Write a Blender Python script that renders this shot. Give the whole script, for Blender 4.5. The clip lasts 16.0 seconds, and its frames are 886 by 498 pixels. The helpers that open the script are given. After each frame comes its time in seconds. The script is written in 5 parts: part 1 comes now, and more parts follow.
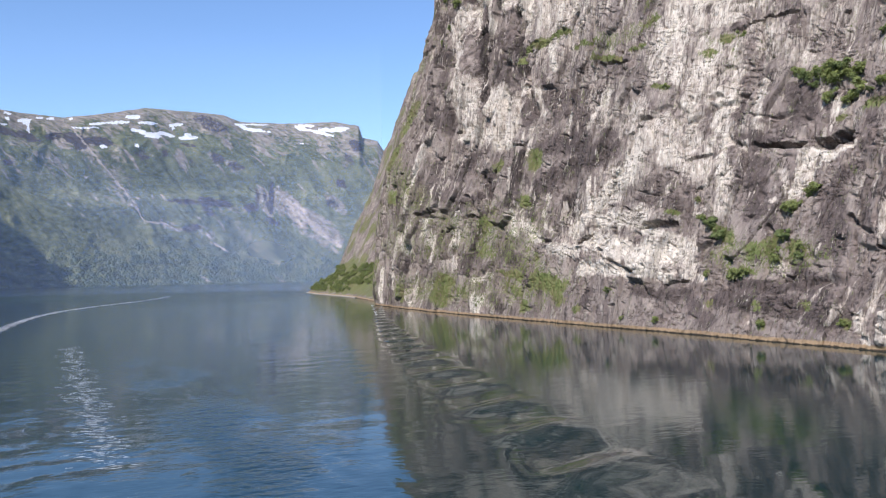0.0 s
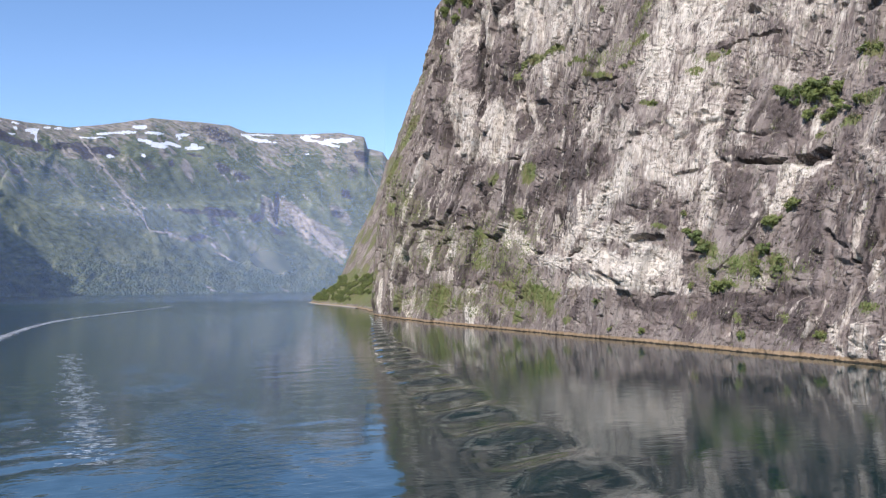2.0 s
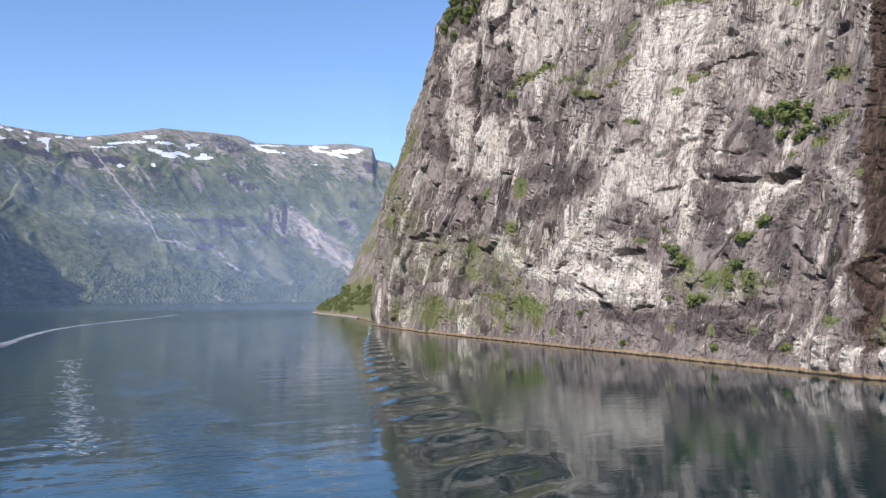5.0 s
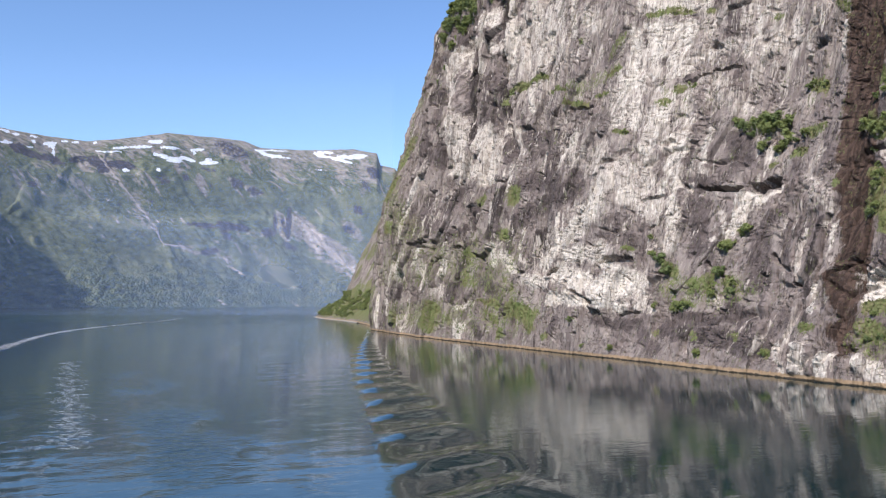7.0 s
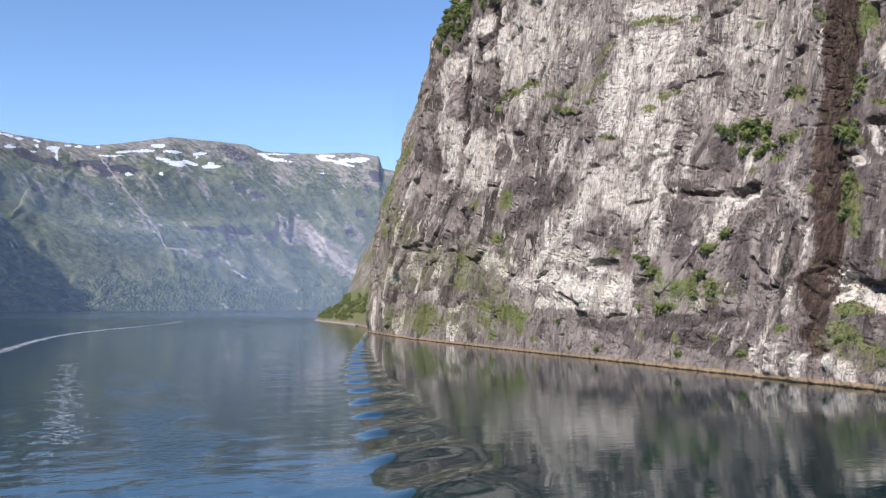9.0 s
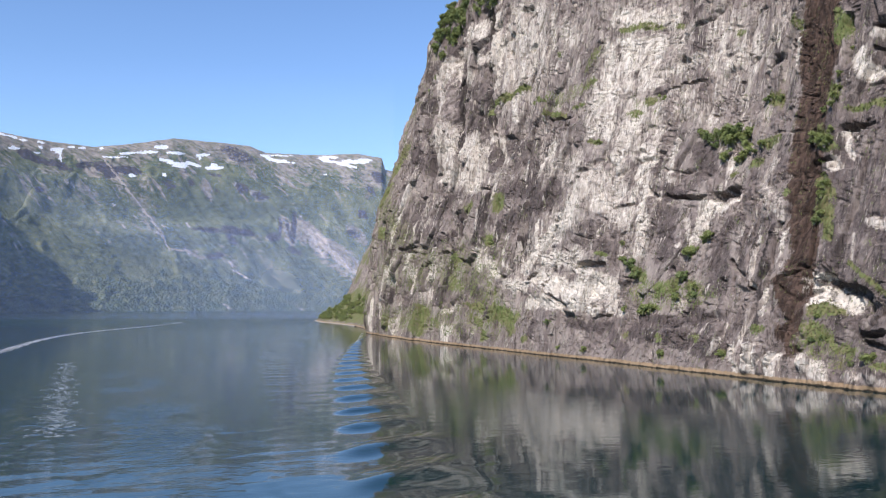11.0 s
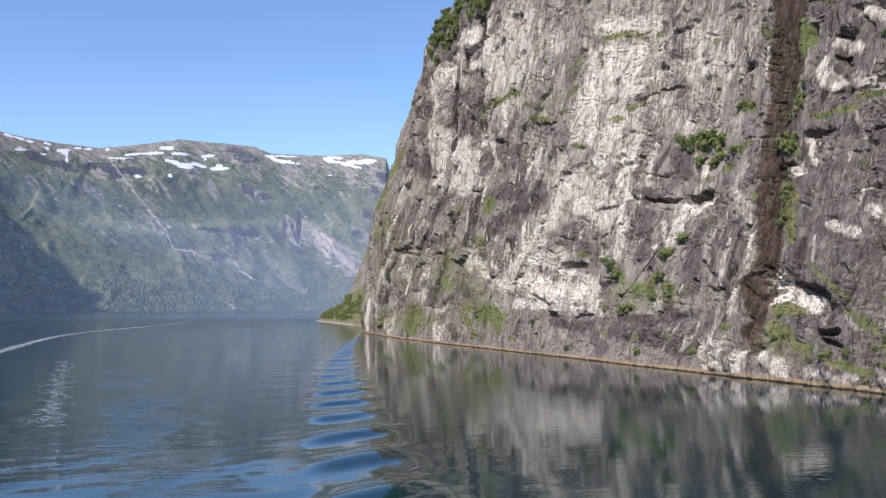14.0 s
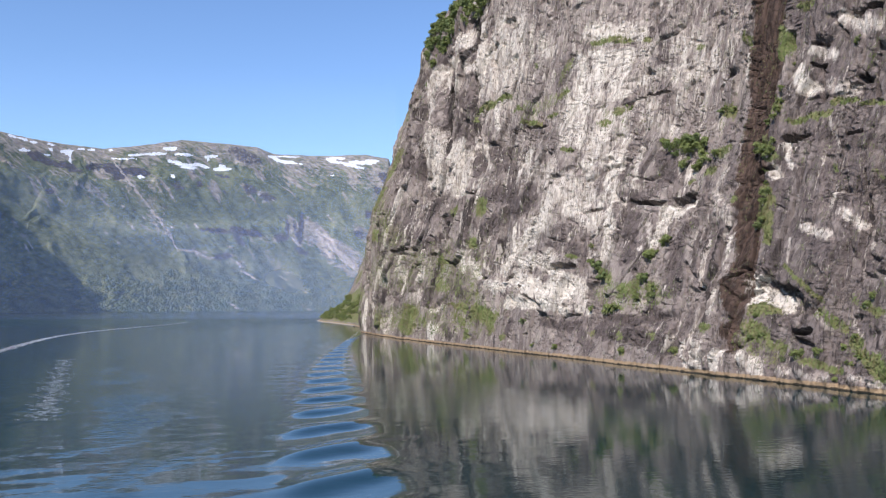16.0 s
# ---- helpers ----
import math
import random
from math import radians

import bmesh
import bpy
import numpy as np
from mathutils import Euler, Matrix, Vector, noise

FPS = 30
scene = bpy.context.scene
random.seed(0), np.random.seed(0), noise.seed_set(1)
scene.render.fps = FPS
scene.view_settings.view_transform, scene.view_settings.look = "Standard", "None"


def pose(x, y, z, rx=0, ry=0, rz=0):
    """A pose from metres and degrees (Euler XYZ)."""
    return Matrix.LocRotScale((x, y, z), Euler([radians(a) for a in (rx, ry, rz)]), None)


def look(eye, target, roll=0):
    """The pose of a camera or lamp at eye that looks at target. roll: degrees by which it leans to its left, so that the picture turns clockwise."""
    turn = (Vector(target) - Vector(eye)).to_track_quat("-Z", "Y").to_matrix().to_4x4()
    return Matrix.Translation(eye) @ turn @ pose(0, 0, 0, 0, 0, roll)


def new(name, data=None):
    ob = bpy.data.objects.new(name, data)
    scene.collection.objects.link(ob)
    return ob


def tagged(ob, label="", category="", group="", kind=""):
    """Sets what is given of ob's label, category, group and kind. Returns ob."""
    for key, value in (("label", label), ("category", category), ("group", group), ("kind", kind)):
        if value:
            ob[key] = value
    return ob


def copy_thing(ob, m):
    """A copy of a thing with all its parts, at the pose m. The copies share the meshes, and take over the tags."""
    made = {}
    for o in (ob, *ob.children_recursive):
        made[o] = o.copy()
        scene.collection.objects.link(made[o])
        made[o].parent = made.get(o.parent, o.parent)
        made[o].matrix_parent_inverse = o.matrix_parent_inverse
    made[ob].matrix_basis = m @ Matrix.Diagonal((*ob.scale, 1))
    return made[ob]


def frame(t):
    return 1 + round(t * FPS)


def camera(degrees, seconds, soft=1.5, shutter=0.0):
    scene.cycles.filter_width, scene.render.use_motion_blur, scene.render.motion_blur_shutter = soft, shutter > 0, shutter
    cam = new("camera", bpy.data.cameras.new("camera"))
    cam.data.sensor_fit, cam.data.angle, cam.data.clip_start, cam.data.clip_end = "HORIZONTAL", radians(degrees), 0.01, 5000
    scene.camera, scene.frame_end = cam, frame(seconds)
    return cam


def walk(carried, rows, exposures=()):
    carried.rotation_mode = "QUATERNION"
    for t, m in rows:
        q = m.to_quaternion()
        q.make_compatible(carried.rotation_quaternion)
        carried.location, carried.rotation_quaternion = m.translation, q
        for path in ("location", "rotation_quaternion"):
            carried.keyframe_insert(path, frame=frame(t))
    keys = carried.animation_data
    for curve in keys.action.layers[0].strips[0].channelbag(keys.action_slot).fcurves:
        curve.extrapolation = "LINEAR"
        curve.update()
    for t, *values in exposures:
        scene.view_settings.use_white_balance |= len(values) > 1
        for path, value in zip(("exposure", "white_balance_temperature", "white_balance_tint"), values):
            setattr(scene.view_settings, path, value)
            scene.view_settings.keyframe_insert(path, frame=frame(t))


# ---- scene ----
# ---------------------------------------------------------------- camera
cam = camera(55.49, 16.0, soft=1.2)
EYE_HEIGHT = 22.0


def deck(t, yaw, pitch, roll):
    """Pose on the moving deck: the ship sails straight on; yaw clockwise from +y."""
    x = 1.4275 * t + 0.00752 * t * (t - 16)
    y = -4.4358 * t + -0.00170 * t * (t - 16)
    a, p = radians(yaw), radians(pitch)
    way = Vector((math.sin(a) * math.cos(p), math.cos(a) * math.cos(p), math.sin(p)))
    eye = Vector((x, y, EYE_HEIGHT))
    return look(eye, eye + 100 * way, roll)


PATH = [
    (0, 18.268, 1.703, -0.835),
    (0.5, 18.191, 1.816, -0.690),
    (1, 18.114, 2.024, -0.611),
    (1.5, 18.024, 2.236, -0.534),
    (2, 17.905, 2.446, -0.513),
    (2.5, 17.806, 2.650, -0.451),
    (3, 17.696, 2.808, -0.352),
    (3.5, 17.599, 2.939, -0.262),
    (4, 17.501, 3.027, -0.185),
    (6.5, 17.072, 3.480, 0.216),
    (7, 16.992, 3.566, 0.251),
    (7.5, 16.941, 3.644, 0.229),
    (8, 16.881, 3.683, 0.188),
    (8.5, 16.842, 3.720, 0.149),
    (9, 16.780, 3.754, 0.111),
    (11.5, 16.471, 3.829, 0.164),
    (12, 16.392, 3.824, 0.138),
    (12.5, 16.333, 3.813, 0.117),
    (13, 16.261, 3.803, 0.102),
    (13.5, 16.206, 3.806, 0.113),
    (14, 16.135, 3.816, 0.125),
    (14.5, 16.079, 3.835, 0.152),
    (15, 16.025, 3.846, 0.162),
    (15.5, 15.954, 3.844, 0.141),
    (16, 15.904, 3.825, 0.138),
]
walk(cam, [(t, deck(t, yaw, pitch, roll)) for t, yaw, pitch, roll in PATH], exposures=[(0.0, 0.28, 6300, 15), (16.0, 0.28, 6300, 15)])

# ---------------------------------------------------------------- world and sun
SUN_FROM = Vector((-0.64, -0.60, 0.74)).normalized()
world = bpy.data.worlds.new("sky")
scene.world = world
world.use_nodes = True
nt = world.node_tree
sky = nt.nodes.new("ShaderNodeTexSky")
sky.sky_type = 'NISHITA'
sky.sun_disc = False
sky.sun_elevation = math.asin(SUN_FROM.z)
sky.sun_rotation = math.atan2(SUN_FROM.x, SUN_FROM.y)
sky.air_density, sky.dust_density, sky.ozone_density = 1.0, 0.0, 5.5
sky.altitude = 200
nt.links.new(sky.outputs[0], nt.nodes["Background"].inputs[0])
nt.nodes["Background"].inputs[1].default_value = 0.15
sun_data = bpy.data.lights.new("sun", 'SUN')
sun_data.energy, sun_data.angle, sun_data.color = 4.8, radians(0.53), (1.0, 0.93, 0.85)
sun = new("sun", sun_data)
sun.matrix_world = look(SUN_FROM * 100, (0, 0, 0))


# ---------------------------------------------------------------- noise
PERM = np.random.RandomState(7).permutation(256)
PERM = np.concatenate([PERM, PERM, PERM])
RAND = np.random.RandomState(11).rand(1024)
GRAD_X, GRAD_Y = np.cos(PERM * (2 * math.pi / 256)), np.sin(PERM * (2 * math.pi / 256))


def gnoise(x, y, seed=0):
    """Gradient noise in two dimensions, about -1 to 1."""
    xi, yi = np.floor(x).astype(int), np.floor(y).astype(int)
    fx, fy = x - xi, y - yi
    ux, uy = fx * fx * fx * (fx * (fx * 6 - 15) + 10), fy * fy * fy * (fy * (fy * 6 - 15) + 10)

    def grad(ix, iy, dx, dy):
        a = PERM[(ix + seed * 17) & 255] + (iy & 255)
        return GRAD_X[a] * dx + GRAD_Y[a] * dy

    a = grad(xi, yi, fx, fy)
    b = grad(xi + 1, yi, fx - 1, fy)
    c = grad(xi, yi + 1, fx, fy - 1)
    d = grad(xi + 1, yi + 1, fx - 1, fy - 1)
    return 1.5 * ((a + (b - a) * ux) * (1 - uy) + (c + (d - c) * ux) * uy)


def fbm(x, y, octaves=4, seed=0, gain=0.5):
    out, amp, total = 0, 1.0, 0.0
    for k in range(octaves):
        out = out + amp * gnoise(x * 2 ** k, y * 2 ** k, seed + k)
        total += amp
        amp *= gain
    return out / total


def ridged(x, y, octaves=4, seed=0):
    out, amp, total = 0, 1.0, 0.0
    for k in range(octaves):
        out = out + amp * (1 - np.abs(gnoise(x * 2 ** k, y * 2 ** k, seed + k)))
        total += amp
        amp *= 0.5
    return out / total


def cells(x, y, seed=0):
    """Broken blocks: a random step and tilt for each cell, and the distance to the cell's edge."""
    xi, yi = np.floor(x).astype(int), np.floor(y).astype(int)
    best, second = np.full(x.shape, 9.0), np.full(x.shape, 9.0)
    value = np.zeros(x.shape)
    for ox in (-1, 0, 1):
        for oy in (-1, 0, 1):
            cx, cy = xi + ox, yi + oy
            h = PERM[PERM[(cx + seed * 13) & 255] + (cy & 255)]
            px, py = cx + RAND[h], cy + RAND[h + 300]
            dx, dy = x - px, y - py
            d = np.maximum(np.abs(dx), np.abs(dy)) * 0.6 + 0.4 * np.hypot(dx, dy)
            v = RAND[h + 600] - 0.5 + (RAND[h + 100] - 0.5) * dx * 0.9 + (RAND[h + 200] - 0.5) * dy * 0.9
            near = d < best
            second = np.where(near, best, np.minimum(second, d))
            value = np.where(near, v, value)
            best = np.where(near, d, best)
    return value, second - best


def smooth(a, b, x):
    t = np.clip((x - a) / (b - a), 0, 1)
    return t * t * (3 - 2 * t)


# ---------------------------------------------------------------- mesh helpers
def grid_mesh(name, pts, tint=None, flip=False):
    """A mesh from a grid of places, rows by columns, with an optional colour layer."""
    nr, nc = pts.shape[:2]
    idx = np.arange(nr * nc).reshape(nr, nc)
    quad = np.stack([idx[:-1, :-1], idx[:-1, 1:], idx[1:, 1:], idx[1:, :-1]], -1).reshape(-1, 4)
    if flip:
        quad = quad[:, ::-1]
    me = bpy.data.meshes.new(name)
    me.vertices.add(nr * nc)
    me.vertices.foreach_set("co", pts.reshape(-1).astype(np.float32))
    me.loops.add(quad.size)
    me.loops.foreach_set("vertex_index", quad.reshape(-1).astype(np.int32))
    me.polygons.add(len(quad))
    me.polygons.foreach_set("loop_start", np.arange(0, quad.size, 4, dtype=np.int32))
    me.update(calc_edges=True)
    me.polygons.foreach_set("use_smooth", np.ones(len(quad), dtype=bool))
    if tint is not None:
        layer = me.color_attributes.new("tint", 'FLOAT_COLOR', 'POINT')
        layer.data.foreach_set("color", tint.reshape(-1).astype(np.float32))
    me.validate()
    return me


def tri_mesh(name, verts, tris, smooth_faces=False):
    me = bpy.data.meshes.new(name)
    me.from_pydata([tuple(v) for v in verts], [], [tuple(int(i) for i in f) for f in tris])
    if smooth_faces:
        me.polygons.foreach_set("use_smooth", np.ones(len(me.polygons), dtype=bool))
    me.update()
    return me


def part(name, me, material, parent=None, label=""):
    ob = new(name, me)
    if material and not me.materials:
        me.materials.append(material)
    if parent:
        ob.parent = parent
    if label:
        tagged(ob, label)
    return ob


# ---------------------------------------------------------------- materials
class Nodes:
    """A small hand for node materials."""

    def __init__(self, name):
        self.mat = bpy.data.materials.new(name)
        self.mat.use_nodes = True
        self.t = self.mat.node_tree
        self.bsdf = self.t.nodes["Principled BSDF"]

    def node(self, kind, **inputs):
        n = self.t.nodes.new(kind)
        for k, v in inputs.items():
            sock = n.inputs[int(k[1:])] if k[0] == "i" and k[1:].isdigit() else n.inputs[k.replace("_", " ")]
            self.set(sock, v)
        return n

    def set(self, sock, v):
        if isinstance(v, bpy.types.NodeSocket):
            self.t.links.new(v, sock)
        else:
            sock.default_value = v

    def math(self, op, a, b=0.0, clamp=False):
        n = self.node("ShaderNodeMath", i0=a, i1=b)
        n.operation, n.use_clamp = op, clamp
        return n.outputs[0]

    def mix(self, fac, a, b):
        n = self.t.nodes.new("ShaderNodeMix")
        n.data_type = 'RGBA'
        for sock, v in ((n.inputs[0], fac), (n.inputs[6], a), (n.inputs[7], b)):
            self.set(sock, v)
        return n.outputs[2]

    def noise(self, vector, scale, detail=4.0, rough=0.6):
        n = self.node("ShaderNodeTexNoise", Vector=vector, Scale=scale, Detail=detail, Roughness=rough)
        return n.outputs[0]

    def ramp(self, value, lo, hi):
        n = self.node("ShaderNodeMapRange", i0=value, i1=lo, i2=hi)
        n.interpolation_type = 'SMOOTHSTEP'
        return n.outputs[0]

    def place(self, scale=(1, 1, 1), turn=(0, 0, 0)):
        g = self.t.nodes.new("ShaderNodeNewGeometry")
        m = self.node("ShaderNodeMapping", Vector=g.outputs["Position"], Scale=scale, Rotation=turn)
        return m.outputs[0]

    def along(self, lengths, turn=(0, 0, 0)):
        """Position counted in steps of the given lengths along turned axes."""
        g = self.t.nodes.new("ShaderNodeNewGeometry")
        m = self.node("ShaderNodeMapping", Vector=g.outputs["Position"])
        m.vector_type = 'TEXTURE'
        m.inputs["Scale"].default_value = lengths
        m.inputs["Rotation"].default_value = turn
        return m.outputs[0]

    def tint(self):
        a = self.t.nodes.new("ShaderNodeAttribute")
        a.attribute_name = "tint"
        s = self.node("ShaderNodeSeparateColor", Color=a.outputs["Color"])
        return s.outputs[0], s.outputs[1], s.outputs[2], a.outputs["Alpha"]

    def bump(self, height, distance, strength=1.0):
        n = self.node("ShaderNodeBump", Height=height, Distance=distance, Strength=strength)
        self.t.links.new(n.outputs[0], self.bsdf.inputs["Normal"])


def rgb(r, g, b):
    return (r, g, b, 1.0)


def rock_material():
    n = Nodes("gneiss")
    light, moss, dark, rust = n.tint()
    streak = n.noise(n.along((1.5, 1.5, 13.0), (radians(11), 0, 0)), 1.0, 4, 0.55)
    slab = n.noise(n.along((4.0, 4.0, 16.0), (radians(13), 0, 0)), 1.0, 6, 0.58)
    fine = n.noise(n.along((0.7, 0.7, 1.5), (radians(20), 0, 0)), 1.0, 5, 0.62)
    grain = n.noise(n.place((1, 1, 1)), 3.2, 5, 0.75)
    blotch = n.noise(n.place((0.10, 0.10, 0.06)), 1.0, 5, 0.62)
    mottle = n.noise(n.along((3.0, 3.0, 5.0), (radians(15), 0, 0)), 1.0, 7, 0.68)

    def swing(*pairs):
        out = 0.0
        for tex, gain in pairs:
            out = n.math('ADD', out, n.math('MULTIPLY', n.math('SUBTRACT', tex, 0.5), gain))
        return out

    # weathered skin: grey to purple brown, streaked by run-off
    base = n.mix(n.ramp(blotch, 0.38, 0.62), rgb(0.186, 0.149, 0.133), rgb(0.294, 0.248, 0.216))
    base = n.mix(n.ramp(swing((streak, 0.6), (slab, 0.7), (mottle, 0.5)), 0.04, 0.24), base, rgb(0.418, 0.369, 0.325))
    base = n.mix(n.ramp(swing((streak, 0.9), (slab, 0.6), (fine, 0.3)), -0.08, -0.24), base, rgb(0.113, 0.089, 0.082))
    # joints and foliation, drawn dark for the shade inside the cracks
    fold = n.noise(n.place((0.10, 0.10, 0.85), (radians(-16), 0, 0)), 1.0, 5, 0.6)
    line = n.ramp(n.math('ABSOLUTE', n.math('SUBTRACT', fold, 0.5)), 0.016, 0.004)
    crack = n.math('MULTIPLY', line, n.ramp(n.noise(n.place((0.2, 0.2, 0.2)), 1.0, 3, 0.5), 0.48, 0.60))
    # dark lichen and seep stains, plus the shade of clefts and holes painted in
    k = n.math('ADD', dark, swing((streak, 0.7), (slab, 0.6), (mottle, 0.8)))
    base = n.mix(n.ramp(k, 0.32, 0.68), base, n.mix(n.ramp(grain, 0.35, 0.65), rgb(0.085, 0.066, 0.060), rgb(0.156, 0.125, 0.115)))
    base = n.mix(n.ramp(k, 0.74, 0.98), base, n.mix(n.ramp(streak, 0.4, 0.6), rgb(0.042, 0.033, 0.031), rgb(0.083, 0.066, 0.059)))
    # fresh light rock, broken into blocks, and one wet seep's sheen painted pale
    block = n.node("ShaderNodeTexVoronoi", Vector=n.node("ShaderNodeVectorMath", i0=n.along((3.4, 3.4, 5.5), (radians(24), 0, 0)), i1=n.node("ShaderNodeTexNoise", Vector=n.place((0.4, 0.4, 0.4)), Scale=1.0, Detail=3.0).outputs[1]).outputs[0], Scale=1.0)
    shade = n.node("ShaderNodeSeparateColor", Color=block.outputs["Color"]).outputs[0]
    run = n.noise(n.along((0.55, 0.55, 9.0), (radians(9), 0, 0)), 1.0, 4, 0.6)
    k = n.math('ADD', n.math('MULTIPLY', light, 0.9), swing((streak, 1.1), (run, 1.3), (slab, 0.9), (mottle, 1.0)))
    tone = n.math('ADD', n.math('MULTIPLY', shade, 0.6), n.math('MULTIPLY', n.ramp(grain, 0.3, 0.7), 0.4))
    base = n.mix(n.ramp(k, 0.22, 0.56), base, n.mix(tone, rgb(0.329, 0.281, 0.240), rgb(0.496, 0.437, 0.372)))
    base = n.mix(n.ramp(k, 0.56, 0.88), base, n.mix(tone, rgb(0.491, 0.437, 0.370), rgb(0.742, 0.676, 0.584)))
    # thin upright seams and pale drip lines
    seam_at = n.noise(n.along((1.9, 1.9, 26.0), (radians(10), 0, 0)), 1.0, 5, 0.62)
    seam = n.math('MULTIPLY', n.ramp(n.math('ABSOLUTE', n.math('SUBTRACT', seam_at, 0.5)), 0.020, 0.005), n.ramp(mottle, 0.44, 0.56))
    base = n.mix(n.math('MULTIPLY', seam, 0.75), base, rgb(0.063, 0.050, 0.046))
    drip = n.math('MULTIPLY', n.ramp(run, 0.60, 0.68), n.ramp(slab, 0.46, 0.58))
    base = n.mix(n.math('MULTIPLY', drip, 0.42), base, rgb(0.586, 0.530, 0.464))
    # rust brown seep
    k = n.math('ADD', rust, swing((fine, 1.0), (streak, 0.8)))
    base = n.mix(n.ramp(k, 0.25, 0.60), base, n.mix(n.ramp(streak, 0.4, 0.62), rgb(0.042, 0.026, 0.019), rgb(0.094, 0.060, 0.045)))
    base = n.mix(n.math('MULTIPLY', crack, 0.7), base, rgb(0.047, 0.040, 0.036))
    # moss and grass in cracks
    k = n.math('ADD', n.math('MULTIPLY', moss, 1.0), swing((fine, 2.4), (grain, 2.0), (slab, 1.4)))
    base = n.mix(n.ramp(k, 0.28, 0.72), base, n.mix(n.ramp(n.math('ADD', n.math('MULTIPLY', fine, 0.6), n.math('MULTIPLY', blotch, 0.4)), 0.36, 0.62), rgb(0.185, 0.160, 0.078), rgb(0.135, 0.170, 0.055)))
    # weed and rust band at the tide line
    g = n.t.nodes.new("ShaderNodeNewGeometry")
    z = n.node("ShaderNodeSeparateXYZ", Vector=g.outputs["Position"]).outputs[2]
    z = n.math('ADD', z, n.math('MULTIPLY', n.math('SUBTRACT', n.noise(n.place((0.5, 0.5, 0.5)), 1.0, 3, 0.6), 0.5), 1.1))
    base = n.mix(n.ramp(z, 1.65, 1.1), base, rgb(0.33, 0.235, 0.140))
    base = n.mix(n.ramp(z, 0.5, 0.2), base, rgb(0.05, 0.038, 0.025))
    n.set(n.bsdf.inputs["Base Color"], base)
    n.bsdf.inputs["Roughness"].default_value = 0.85
    n.bsdf.inputs["Specular IOR Level"].default_value = 0.3
    n.bump(n.math('ADD', n.math('ADD', n.math('MULTIPLY', streak, 1.1), n.math('MULTIPLY', shade, 0.35)), n.math('SUBTRACT', n.math('ADD', n.math('MULTIPLY', fine, 0.7), n.math('MULTIPLY', grain, 0.35)), n.math('MULTIPLY', n.math('ADD', crack, seam), 0.8))), 0.6, 0.85)
    return n.mat


def far_material():
    """Wooded slopes, bare rock and snow of the far mountains."""
    n = Nodes("far_slope")
    rock, snow, scree, crag = n.tint()
    big = n.noise(n.place((0.007, 0.007, 0.011)), 1.0, 5, 0.6)
    trees = n.noise(n.place((0.06, 0.06, 0.09)), 1.0, 6, 0.75)
    grit = n.noise(n.place((0.03, 0.05, 0.05)), 1.0, 6, 0.75)

    def off(tex, gain):
        return n.math('MULTIPLY', n.math('SUBTRACT', tex, 0.5), gain)

    green = n.mix(n.ramp(trees, 0.36, 0.66), rgb(0.062, 0.085, 0.056), rgb(0.188, 0.204, 0.121))
    green = n.mix(n.ramp(big, 0.42, 0.66), green, n.mix(n.ramp(trees, 0.4, 0.6), rgb(0.151, 0.170, 0.099), rgb(0.263, 0.267, 0.155)))
    stone = n.mix(n.ramp(grit, 0.35, 0.7), rgb(0.215, 0.185, 0.160), rgb(0.46, 0.405, 0.335))
    k = n.math('ADD', rock, n.math('ADD', off(grit, 1.6), off(trees, 1.2)))
    base = n.mix(n.ramp(k, 0.36, 0.78), green, stone)
    k = n.math('ADD', crag, n.math('ADD', off(grit, 1.8), off(trees, 1.0)))
    base = n.mix(n.ramp(k, 0.28, 0.60), base, n.mix(n.ramp(trees, 0.3, 0.7), rgb(0.050, 0.048, 0.060), rgb(0.135, 0.125, 0.135)))
    k = n.math('ADD', scree, n.math('ADD', off(n.noise(n.place((0.05, 0.05, 0.05)), 1.0, 6, 0.75), 1.6), off(grit, 1.0)))
    base = n.mix(n.ramp(k, 0.48, 0.95), base, rgb(0.48, 0.415, 0.355))
    k = n.math('ADD', snow, off(n.noise(n.place((0.022, 0.010, 0.05)), 1.0, 6, 0.7), 2.2))
    base = n.mix(n.ramp(k, 0.44, 0.58), base, rgb(0.85, 0.87, 0.90))
    n.set(n.bsdf.inputs["Base Color"], base)
    n.bsdf.inputs["Roughness"].default_value = 0.95
    n.bsdf.inputs["Specular IOR Level"].default_value = 0.1
    n.bump(n.math('ADD', trees, grit), 10.0, 0.9)
    return n.mat


